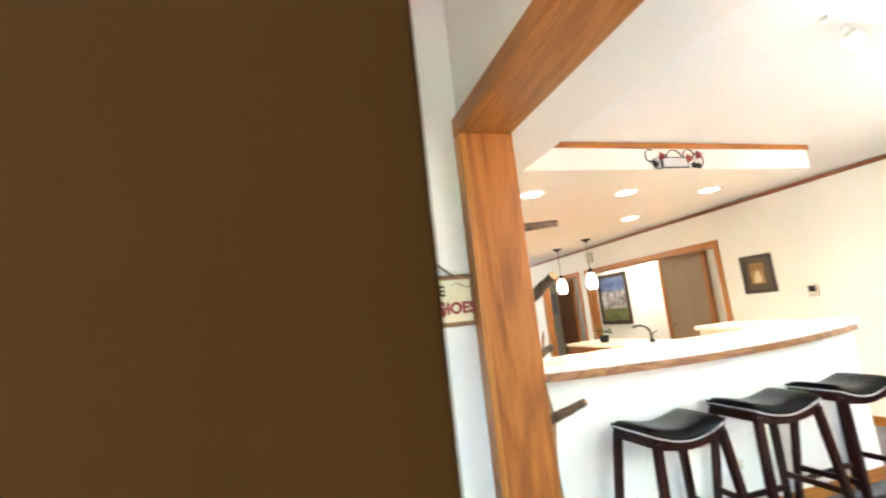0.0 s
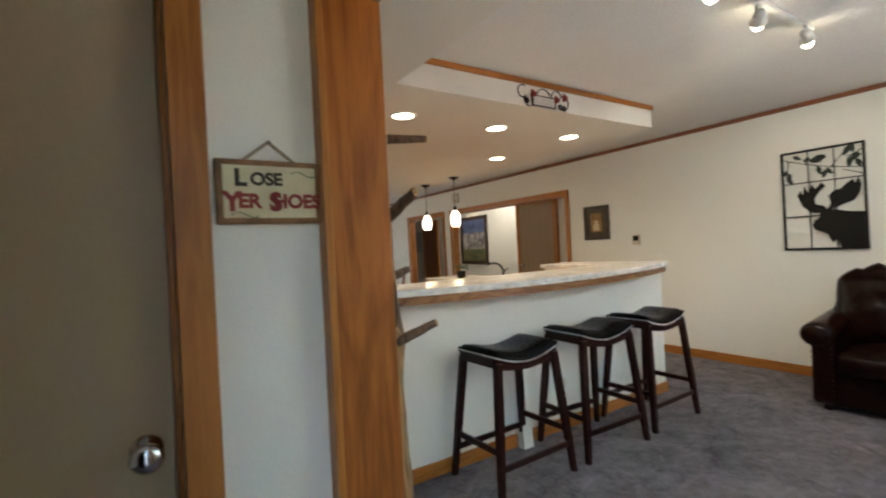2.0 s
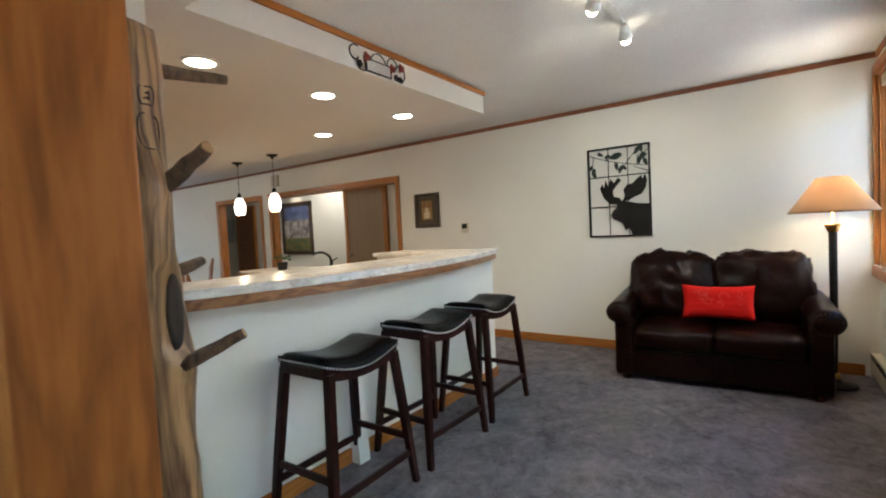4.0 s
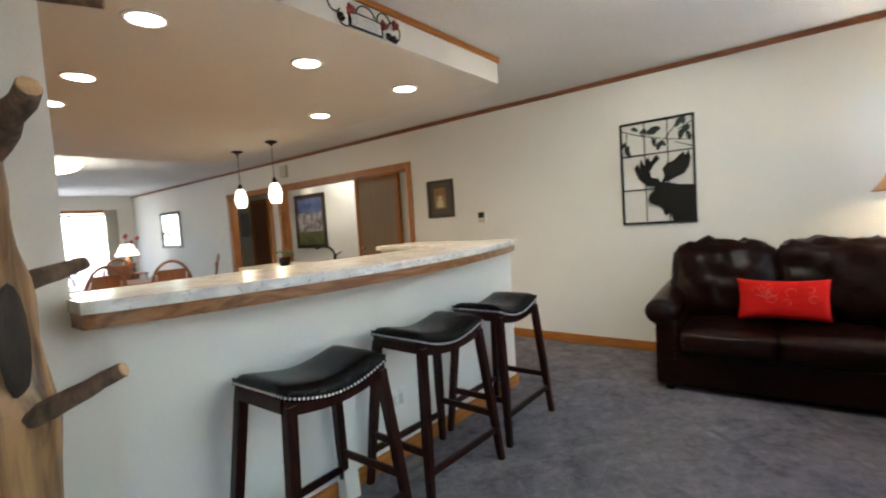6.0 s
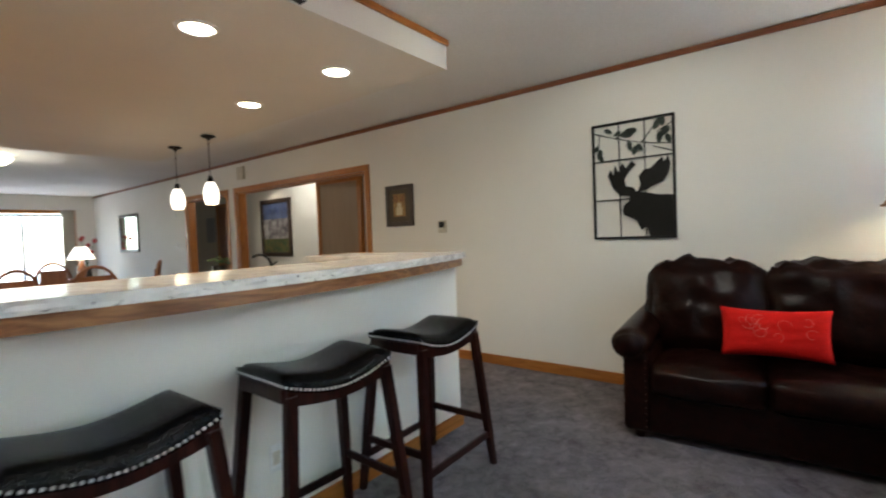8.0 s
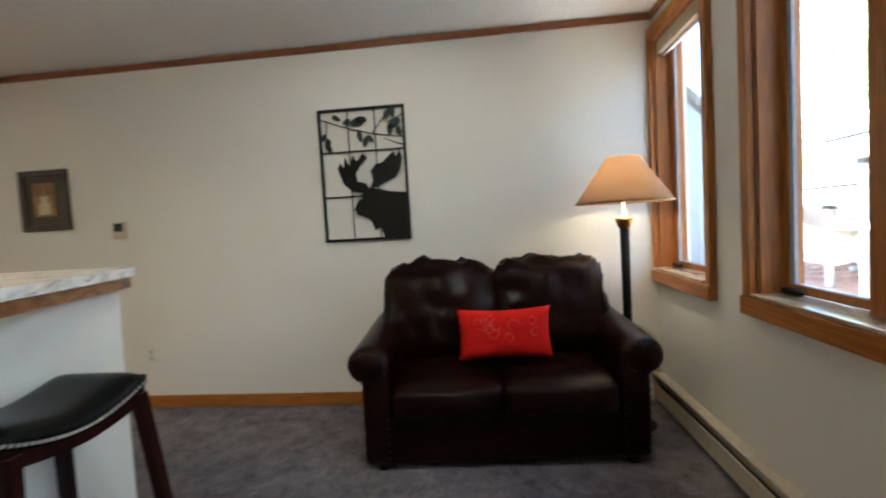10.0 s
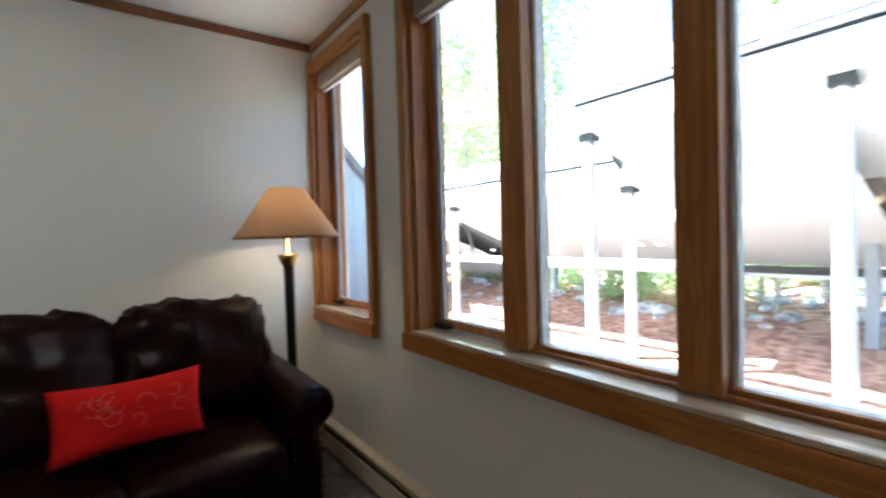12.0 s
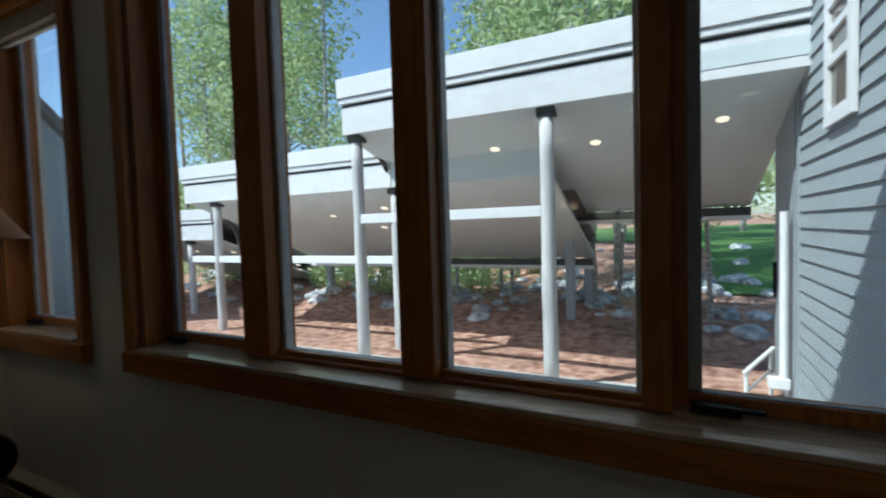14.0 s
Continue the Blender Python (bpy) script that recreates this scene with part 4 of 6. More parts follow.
r = 0.011
art_part("frame", boxes((-0.030, -0.008, ay(0) - 0.018, ay(0), 0, AH), (-0.030, -0.008, ay(1), ay(1) + 0.018, 0, AH), (-0.030, -0.008, ay(1), ay(0), 0, 0.018), (-0.030, -0.008, ay(1), ay(0), AH - 0.018, AH), bevel=0.003), M["black_metal"])
for z in (0.30, 0.60):
    art_part("bar", boxes((-0.024, -0.014, ay(1) + 0.018, ay(0) - 0.018, z - 0.005, z + 0.005)), M["black_metal"])
for u in (0.345, 0.655):
    art_part("bar", boxes((-0.024, -0.014, ay(u) - 0.0035, ay(u) + 0.0035, 0.018, AH - 0.018)), M["black_metal"])


def plate(outline, x0, x1):
    """A cut steel plate from (u, height) outline points."""
    bm = bmesh.new()
    front = [bm.verts.new((x0, ay(u), v * AH)) for u, v in outline]
    back = [bm.verts.new((x1, ay(u), v * AH)) for u, v in outline]
    n = len(outline)
    for k in range(n):
        bm.faces.new((front[k], front[(k + 1) % n], back[(k + 1) % n], back[k]))
    bmesh.ops.triangle_fill(bm, use_beauty=True, edges=[bm.edges.get((front[k], front[(k + 1) % n])) for k in range(n)])
    bmesh.ops.triangle_fill(bm, use_beauty=True, edges=[bm.edges.get((back[k], back[(k + 1) % n])) for k in range(n)])
    return bm


MOOSE = [(0.97, 0.02), (0.70, 0.02), (0.66, 0.10), (0.60, 0.07), (0.55, 0.15), (0.50, 0.17), (0.40, 0.20), (0.37, 0.24), (0.40, 0.29), (0.46, 0.32), (0.47, 0.37), (0.44, 0.385), (0.54, 0.40), (0.66, 0.385), (0.80, 0.36), (0.97, 0.35)]
art_part("moose_head", plate(MOOSE, -0.030, -0.025), M["black_metal"], "moose head silhouette")
for pts, name in (([(0.56, 0.38), (0.48, 0.36), (0.36, 0.37), (0.26, 0.44), (0.20, 0.55), (0.24, 0.60), (0.27, 0.55), (0.29, 0.64), (0.34, 0.57), (0.38, 0.65), (0.43, 0.60), (0.50, 0.66), (0.55, 0.62), (0.47, 0.57), (0.41, 0.51), (0.42, 0.45), (0.52, 0.43)], "antler"),
                  ([(0.56, 0.39), (0.60, 0.45), (0.58, 0.52), (0.64, 0.57), (0.72, 0.58), (0.80, 0.63), (0.86, 0.66), (0.88, 0.62), (0.92, 0.67), (0.95, 0.60), (0.92, 0.52), (0.86, 0.46), (0.74, 0.43), (0.66, 0.40)], "antler")):
    art_part(name, plate(pts, -0.0305, -0.026), M["black_metal"], "broad antler plate")
for a, b in (((0.03, 0.93), (0.30, 0.86)), ((0.30, 0.86), (0.62, 0.80)), ((0.62, 0.80), (0.97, 0.76)), ((0.30, 0.86), (0.46, 0.93)), ((0.62, 0.80), (0.80, 0.95)), ((0.80, 0.87), (0.97, 0.93)), ((0.10, 0.91), (0.08, 0.74)), ((0.97, 0.70), (0.75, 0.76)), ((0.45, 0.83), (0.52, 0.72))):
    art_part("branch", tube(bmesh.new(), (-0.020, ay(a[0]), a[1] * AH), (-0.020, ay(b[0]), b[1] * AH), 0.0045, 0.003, 6), M["black_metal"])
M["patina"] = material("green_patina", (0.035, 0.045, 0.035), 0.5, 0.5)
for u, v, a, s in ((0.10, 0.74, 80, 1.1), (0.06, 0.79, 60, 0.8), (0.12, 0.70, 110, 0.9), (0.22, 0.93, 150, 0.9), (0.45, 0.885, 10, 1.3), (0.50, 0.91, -10, 1.1), (0.48, 0.78, 100, 1.0), (0.54, 0.74, 70, 1.0), (0.60, 0.76, 130, 0.9), (0.80, 0.93, 60, 1.1), (0.86, 0.95, 100, 1.1), (0.88, 0.86, 40, 1.3), (0.83, 0.82, 80, 1.1), (0.93, 0.80, 110, 1.0), (0.33, 0.90, 30, 0.8)):
    bm = bmesh.new()
    pts = []
    for k in range(10):
        t = k / 10 * math.tau
        lx, lz = 0.038 * s * math.cos(t), 0.019 * s * math.sin(t) * (1 + 0.35 * math.cos(t))
        c, q = math.cos(radians(a)), math.sin(radians(a))
        pts.append((u + (lx * c - lz * q) / AW, v + (lx * q + lz * c) / AH))
    art_part("leaf", plate(pts, -0.026, -0.022), M["patina"])

pc = thing("framed_picture", (WALL_X, 4.27, 1.33), "small brown framed picture with a dark mat", "picture")
M["frame_brown"] = material("brown_frame", (0.045, 0.024, 0.013), 0.45, second=(0.025, 0.013, 0.008), scale=30, bump=0.3)
M["mat_olive"] = material("olive_mat", (0.075, 0.055, 0.030), 0.7)
M["gold"] = material("gold_paint", (0.34, 0.20, 0.05), 0.5, second=(0.22, 0.12, 0.03), scale=30)
M["plaque_cream"] = material("cream_paint", (0.62, 0.52, 0.32), 0.6)
M["rust"] = material("rust_paint", (0.16, 0.03, 0.015), 0.6)
part("frame", boxes((-0.025, -0.001, -0.196, -0.15, 0, 0.44), (-0.025, -0.001, 0.15, 0.196, 0, 0.44), (-0.025, -0.001, -0.15, 0.15, 0, 0.046), (-0.025, -0.001, -0.15, 0.15, 0.394, 0.44), bevel=0.006), M["frame_brown"], pc)
part("mat", boxes((-0.014, -0.002, -0.15, 0.15, 0.046, 0.394)), M["mat_olive"], pc)
part("print", boxes((-0.0165, -0.0142, -0.085, 0.085, 0.105, 0.345)), M["gold"], pc, "amber print")
part("print_figure", boxes((-0.0185, -0.0167, -0.045, 0.045, 0.12, 0.20), (-0.0185, -0.0167, -0.028, 0.028, 0.20, 0.25)), M["plaque_cream"], pc, "pale shapes in the print")
for yy in (-0.06, -0.03, 0.03, 0.06):
    part("print_stripe", boxes((-0.0185, -0.0167, yy - 0.006, yy + 0.006, 0.26, 0.335)), M["rust"], pc, "dark red stripe")

th = thing("thermostat", (WALL_X, 3.702, 1.242), "small beige thermostat with dark window", "thermostat")
part("body", boxes((-0.022, -0.001, -0.048, 0.048, 0, 0.122), bevel=0.005), M["cream_metal"], th)
part("dial_window", boxes((-0.025, -0.0225, -0.036, 0.034, 0.052, 0.110)), M["black_metal"], th, "dark dial window")

sd = thing("door_chime", (WALL_X, 7.45, 2.16), "small beige chime box above the passage", "chime")
part("body", boxes((-0.04, -0.001, -0.09, 0.09, 0, 0.19), bevel=0.008), M["cream_metal"], sd)

for yy, zz in ((3.55, 0.33),):
    oc = thing("wall_outlet", (WALL_X, yy, zz), "ivory electrical outlet plate", "outlet", "wall outlets")
    part("plate", boxes((-0.006, -0.001, -0.036, 0.036, 0, 0.115), bevel=0.002), M["white_metal"], oc)
    part("socket", boxes((-0.0075, -0.0062, -0.016, 0.016, 0.02, 0.05), (-0.0075, -0.0062, -0.016, 0.016, 0.065, 0.095)), M["cream_metal"], oc)
oc = thing("wall_outlet", (3.44, BAR_Y, 0.27), "white outlet plate low on the bar wall", "outlet", "wall outlets")
part("plate", boxes((-0.058, 0.058, -0.006, -0.001, 0, 0.115), bevel=0.002), M["white_metal"], oc)
part("socket", boxes((-0.045, -0.012, -0.0075, -0.0062, 0.03, 0.085), (0.012, 0.045, -0.0075, -0.0062, 0.03, 0.085)), M["cream_metal"], oc)

# scrollwork welcome plaque on the soffit
wp = thing("scroll_plaque", (3.44, SOF_Y, 2.26), "wrought iron scroll plaque with red roses", "wall art")


def curl(bm, cx, cz, r, a0, a1, steps=14, y=-0.012, shrink=0.0):
    prev = None
    for k in range(steps + 1):
        a = radians(a0 + (a1 - a0) * k / steps)
        rr = r * (1 - shrink * k / steps)
        p = Vector((cx + rr * math.cos(a), y, cz + rr * math.sin(a)))
        if prev is not None:
            tube(bm, prev, p, 0.004, sides=6)
        prev = p


for cx, cz, r, a0, a1, shrink in ((-0.20, 0.10, 0.05, 60, 330, 0.35), (0.0, 0.075, 0.07, 20, 165, 0.0), (0.20, 0.075, 0.06, -120, 170, 0.3), (0.13, 0.10, 0.05, 10, 200, 0.0), (-0.14, 0.05, 0.045, 150, 400, 0.2)):
    bm = bmesh.new()
    curl(bm, cx, cz, r, a0, a1, shrink=shrink)
    part("scroll", bm, M["black_metal"], wp)
part("plaque_frame", boxes((-0.115, 0.115, -0.016, -0.008, 0.016, 0.024), (-0.115, 0.115, -0.016, -0.008, 0.088, 0.094), (-0.115, -0.108, -0.016, -0.008, 0.016, 0.094), (0.108, 0.115, -0.016, -0.008, 0.016, 0.094)), M["black_metal"], wp)
M["plaque"] = material("plaque_white", (0.62, 0.60, 0.56), 0.6)
part("plaque", boxes((-0.108, 0.108, -0.013, -0.009, 0.024, 0.088)), M["plaque"], wp, "pale plaque with faint lines")
for zz in (0.07, 0.055, 0.04):
    part("text_line", boxes((-0.08, 0.08, -0.0145, -0.0132, zz, zz + 0.003)), M["vinyl"], wp)
M["rose"] = material("rose_red", (0.26, 0.035, 0.02), 0.55)
for cx, cz in ((-0.105, 0.10), (0.125, 0.085), (0.215, 0.11)):
    bm = bmesh.new()
    for k in range(9):
        a = k * 2.4
        rr = 0.004 + 0.0026 * k
        bmesh.ops.create_icosphere(bm, subdivisions=1, radius=0.013, matrix=pose(cx + rr * math.cos(a), -0.020 + 0.001 * k, cz + rr * math.sin(a)) @ Matrix.Diagonal((1, 0.6, 1, 1)))
    part("rose", bm, M["rose"], wp, "red metal rose", True)
for cx, cz in ((-0.17, 0.045), (0.16, 0.035), (0.20, 0.03)):
    bm = bmesh.new()
    for k in range(5):
        bmesh.ops.create_icosphere(bm, subdivisions=1, radius=0.016, matrix=pose(cx + 0.014 * math.cos(k * 1.3), -0.016, cz + 0.014 * math.sin(k * 1.3), 0, 0, 0) @ Matrix.Diagonal((1, 0.3, 0.7, 1)))
    part("leaf_cluster", bm, M["black_metal"], wp)

# ---- ceiling lights ----
for i, (x, y) in enumerate(DOWNLIGHTS):
    dl = thing("recessed_light", (x, y, SOFFIT), "round recessed ceiling light, lit", "ceiling light", "recessed lights over the bar")
    part("trim_ring", lathe(bmesh.new(), [(0.074, -0.001), (0.098, -0.001), (0.098, -0.006), (0.078, -0.010), (0.074, -0.001)], sides=36, caps=False), M["white_metal"], dl, smooth=True)
    part("lens", lathe(bmesh.new(), [(0.074, -0.0015), (0.074, -0.004)], sides=36), M["lamp_glow"], dl, "glowing frosted lens")
tk = thing("track_light", (3.63, 1.36, CEIL), "white ceiling track light with three heads, lit", "ceiling light")
part("track", boxes((-0.62, 0.62, -0.018, 0.018, -0.022, -0.001), bevel=0.003), M["white_metal"], tk)
for (x, y), aim in zip(TRACK_HEADS, TRACK_AIM):
    p = Vector((x - 3.63, y - 1.36, -0.022))
    d = (Vector(aim) - Vector((x, y, CEIL - 0.10))).normalized()
    c = p + Vector((0, 0, -0.075))
    hd = part("spot_head", tube(bmesh.new(), p, p + Vector((0, 0, -0.05)), 0.012, 0.010, 10), M["white_metal"], tk)
    bm = bmesh.new()
    tube(bm, c - d * 0.055, c + d * 0.01, 0.022, 0.040, 18)
    part("can", bm, M["white_metal"], hd, "white flared can", True)
    bm = bmesh.new()
    bmesh.ops.create_uvsphere(bm, u_segments=16, v_segments=10, radius=0.028, matrix=Matrix.Translation(c + d * 0.026))
    part("bulb", bm, M["bulb"], hd, "glowing bulb face", True)
    lamp("track_lamp", "SPOT", 3.4 if aim[0] > 5 else 2.6, (1.0, 0.88, 0.70), Vector((3.63, 1.36, CEIL)) + c + d * 0.07, aim, cone=100)
for x, y in ((4.547, 6.155), (4.547, 5.415)):
    pd = thing("pendant_light", (x, y, SOFFIT), "small opal glass pendant light, lit", "pendant", "pendants over the kitchen bar")
    part("canopy", lathe(bmesh.new(), [(0.065, -0.001), (0.065, -0.012), (0.02, -0.03), (0.008, -0.05)], sides=24), M["black_metal"], pd, smooth=True)
    part("cord", tube(bmesh.new(), (0, 0, -0.04), (0, 0, -0.40), 0.004, sides=6), M["black_metal"], pd)
    part("socket", lathe(bmesh.new(), [(0.016, -0.39), (0.022, -0.41), (0.034, -0.45)], sides=16), M["black_metal"], pd, smooth=True)
    part("shade", lathe(bmesh.new(), [(0.034, -0.45), (0.058, -0.50), (0.070, -0.56), (0.066, -0.62), (0.048, -0.665), (0.046, -0.66), (0.06, -0.60), (0.03, -0.455)], sides=24), M["pendant"], pd, "glowing opal glass shade", True)
    lamp("pendant_lamp", "POINT", 0.4, WARM, (x, y, SOFFIT - 0.72), size=0.05)
dm = thing("dome_light", (3.42, 8.9, CEIL), "flush opal dome ceiling light, lit", "ceiling light")
part("pan", lathe(bmesh.new(), [(0.20, -0.001), (0.20, -0.03), (0.17, -0.035)], sides=32), M["white_metal"], dm, smooth=True)
part("bowl", lathe(bmesh.new(), [(0.30, -0.05), (0.29, -0.075), (0.22, -0.13), (0.12, -0.165), (0.02, -0.178)], sides=36), M["pendant"], dm, "glowing opal bowl", True)
lamp("dome_lamp", "POINT", 3.5, (1.0, 0.85, 0.65), (3.42, 8.9, CEIL - 0.30), size=0.15)
# Fill light added out of view to brighten the lobby; it has no fixture.
lamp("lobby_fill", "POINT", 2.4, (1.0, 0.86, 0.70), (6.75, 7.6, 2.3), size=0.10)

# ---- beyond the bar ----
M["fridge"] = material("dark_appliance", (0.045, 0.045, 0.035), 0.4, second=(0.04, 0.04, 0.03), scale=30)
fr = thing("refrigerator", (2.065, 5.10, 0), "dark refrigerator side beside the kitchen pier", "refrigerator")
part("body", boxes((-0.38, 0.38, -0.35, 0.35, 0.02, 1.76), bevel=0.012), M["fridge"], fr)
part("hinge_cover", boxes((0.20, 0.36, -0.33, -0.25, 1.761, 1.785), bevel=0.004), M["black_metal"], fr)
part("handle", boxes((0.41, 0.43, -0.02, 0.0, 0.7, 1.5), bevel=0.006), M["black_metal"], fr)
part("door_panel", boxes((0.381, 0.405, -0.345, 0.345, 0.04, 1.74), bevel=0.008), M["fridge"], fr)
ki = thing("kitchen_island", (4.62, 5.1, 0), "kitchen island with brown cabinets and granite top", "cabinet")
part("cabinet_body", boxes((-0.28, 0.28, -0.75, 0.75, 0.09, 0.88), bevel=0.004), M["oak_cabinet"], ki)
part("plinth", boxes((-0.24, 0.24, -0.72, 0.72, 0.0, 0.09)), M["black_metal"], ki)
part("worktop", boxes((-0.32, 0.32, -0.79, 0.79, 0.881, 0.915), bevel=0.005), M["granite"], ki)
for k in range(3):
    dr = part("cabinet_door", boxes((-0.296, -0.281, -0.73 + 0.49 * k, -0.26 + 0.49 * k, 0.12, 0.86), bevel=0.004), M["oak_cabinet"], ki)
    part("handle", tube(bmesh.new(), (-0.315, -0.30 + 0.49 * k, 0.62), (-0.315, -0.30 + 0.49 * k, 0.74), 0.006, sides=8), M["black_metal"], dr)
tp = thing("kitchen_tap", (4.66, 4.62, 0.915), "dark bronze arched kitchen tap", "tap")
part("base", lathe(bmesh.new(), [(0.03, 0), (0.03, 0.02), (0.018, 0.04), (0.018, 0.10)], sides=16), M["black_metal"], tp, smooth=True)
bm = bmesh.new()
prev = None
for k in range(13):
    a = math.pi * k / 12 * 0.72
    p = Vector((0.0, 0.18 * (1 - math.cos(a)), 0.09 + 0.10 * math.sin(a)))
    if prev is not None:
        tube(bm, prev, p, 0.013, sides=8)
    prev = p
part("spout", bm, M["black_metal"], tp, smooth=True)
part("lever", tube(bmesh.new(), (0, 0, 0.09), (0.0, -0.10, 0.13), 0.008, 0.006, 8), M["black_metal"], tp)
pt = thing("potted_plant", (4.55, 5.35, 0.915), "small green plant in a dark pot", "plant")
part("pot", lathe(bmesh.new(), [(0.05, 0), (0.065, 0.09), (0.06, 0.09), (0.045, 0.02)], sides=16), M["black_metal"], pt, smooth=True)
rnd = random.Random(2)
for k in range(14):
    a, q = rnd.uniform(0, 6.28), rnd.uniform(0.03, 0.09)
    bm = bmesh.new()
    bmesh.ops.create_icosphere(bm, subdivisions=1, radius=0.03, matrix=pose(q * math.cos(a), q * math.sin(a), 0.09 + rnd.uniform(0.02, 0.10), rnd.uniform(-40, 40), rnd.uniform(-40, 40), 0) @ Matrix.Diagonal((1, 0.6, 0.25, 1)))
    part("leaf", bm, M["pot_leaf"], pt)
for yy, zz, w in ((9.75, 1.16, 0.04), (9.80, 1.72, 0.05)):
    sp = thing("wall_switch", (WALL_X, yy, zz), "white wall plate beside the passage", "switch", "wall plates")
    part("plate", boxes((-0.008, -0.001, -w, w, 0, 0.115 if zz < 1.5 else 0.08), bevel=0.002), M["white_metal"], sp)
    part("toggle", boxes((-0.014, -0.0085, -0.01, 0.01, 0.035, 0.065)), M["cream_metal"], sp)
pp = thing("lobby_painting", (7.4, 8.81, 0.93), "framed landscape painting in blue and green", "painting")
M["canvas_sky"] = material("canvas_sky", (0.03, 0.05, 0.14), 0.6, second=(0.12, 0.15, 0.26), scale=4, blotch=0.3, blotch_scale=6)
M["canvas_land"] = material("canvas_land", (0.16, 0.13, 0.04), 0.6, second=(0.05, 0.09, 0.04), scale=9, blotch=0.3)
M["canvas_hill"] = material("canvas_hill", (0.10, 0.085, 0.10), 0.6, second=(0.40, 0.37, 0.36), scale=8, blotch=0.3)
part("frame", boxes((-0.04, -0.001, -0.50, -0.42, 0, 1.10), (-0.04, -0.001, 0.42, 0.50, 0, 1.10), (-0.04, -0.001, -0.42, 0.42, 0, 0.08), (-0.04, -0.001, -0.42, 0.42, 1.02, 1.10), bevel=0.01), M["frame_brown"], pp)
part("canvas_sky", boxes((-0.02, -0.001, -0.42, 0.42, 0.72, 1.02)), M["canvas_sky"], pp)
part("canvas_hill", boxes((-0.02, -0.001, -0.42, 0.42, 0.34, 0.72)), M["canvas_hill"], pp)
part("canvas_land", boxes((-0.02, -0.001, -0.42, 0.42, 0.08, 0.34)), M["canvas_land"], pp)
lamp("painting_lamp", "SPOT", 2.6, (1.0, 0.78, 0.55), (6.95, 8.75, 2.42), (7.35, 8.81, 1.5), cone=80)
d = thing("door_3", (6.60, 5.975, 0.0), "brown interior door in a fir frame, shut", "door", kind="structure")
part("leaf", boxes((-0.03, 0.015, -0.40, 0.40, 0.01, 2.0), bevel=0.003), M["door_tan"], d)
part("frame", boxes((-0.04, 0.02, -0.47, -0.40, 0, 2.0), (-0.04, 0.02, 0.40, 0.47, 0, 2.0), (-0.04, 0.02, -0.47, 0.47, 2.0, 2.07), bevel=0.003), M["trim"], d)
part("knob", lathe(bmesh.new(), [(0.02, 0), (0.012, 0.02), (0.028, 0.045), (0.02, 0.06)], sides=14), M["chrome"], d, smooth=True).matrix_local = pose(-0.03, 0.33, 0.95, 0, -90)
d = thing("door_5", (7.38, 10.68, 0.0), "dark brown interior door at the end of the lobby, shut", "door", kind="structure")
part("leaf", boxes((-0.03, 0.015, -0.30, 0.30, 0.01, 2.0), bevel=0.003), M["dark_trim"], d)
part("frame", boxes((-0.04, 0.02, -0.37, -0.30, 0, 2.0), (-0.04, 0.02, 0.30, 0.37, 0, 2.0), (-0.04, 0.02, -0.37, 0.37, 2.0, 2.07), bevel=0.003), M["trim"], d)
eb = thing("electric_panel", (7.4, 11.4, 1.25), "grey breaker panel door", "panel")
part("door", boxes((-0.03, -0.001, -0.18, 0.18, 0, 0.55), bevel=0.004), M["vinyl"], eb)
mr = thing("wall_mirror", (WALL_X, 12.07, 1.11), "dark framed wall mirror", "mirror")
M["mirror"] = material("mirror", (0.60, 0.66, 0.60), 0.03, 1.0)
part("frame", boxes((-0.03, -0.001, -0.52, -0.46, 0, 0.8), (-0.03, -0.001, 0.46, 0.52, 0, 0.8), (-0.03, -0.001, -0.46, 0.46, 0, 0.06), (-0.03, -0.001, -0.46, 0.46, 0.74, 0.8), bevel=0.006), M["frame_brown"], mr)
part("mirror_glass", boxes((-0.014, -0.002, -0.46, 0.46, 0.06, 0.74)), M["mirror"], mr)

g = thing("door_4", ((GD[0] + GD[1]) / 2, FAR_Y, 0), "sliding glass door to the daylight", "door", kind="structure")
hw = (GD[1] - GD[0]) / 2
part("door_frame", boxes((-hw - 0.08, -hw, -0.02, 0.14, 0, 2.05), (hw, hw + 0.08, -0.02, 0.14, 0, 2.05), (-hw - 0.08, hw + 0.08, -0.02, 0.14, 2.05, 2.13), bevel=0.004), M["trim"], g)
for a, b in ((-hw, 0.03), (-0.03, hw)):
    y = 0.05 if a < -0.1 else 0.09
    sl = part("sash", boxes((a, a + 0.05, y, y + 0.03, 0.02, 2.04), (b - 0.05, b, y, y + 0.03, 0.02, 2.04), (a + 0.05, b - 0.05, y, y + 0.03, 0.02, 0.10), (a + 0.05, b - 0.05, y, y + 0.03, 1.98, 2.04)), M["white_metal"], g)
    pn = part("pane", boxes((a + 0.05, b - 0.05, y + 0.012, y + 0.016, 0.10, 1.98)), M["glass"], sl)
    pn.visible_shadow = False
cv = thing("curtain", (GD[1] - 0.08, FAR_Y - 0.09, 0.02), "cream pleated curtain drawn aside", "curtain")
bm = bmesh.new()
prev = None
for i in range(61):
    x, y = -0.12 + 0.24 * i / 60, 0.03 * math.sin(i * 0.95)
    a, b = bm.verts.new((x, y, 0)), bm.verts.new((x, y, 2.1))
    if prev:
        bm.faces.new((prev[0], a, b, prev[1]))
    prev = (a, b)
part("cloth", bm, M["curtain"], cv, smooth=True)
part("rail", tube(bmesh.new(), (-1.8, 0.0, 2.12), (0.28, 0.0, 2.12), 0.012, sides=10), M["white_metal"], cv)

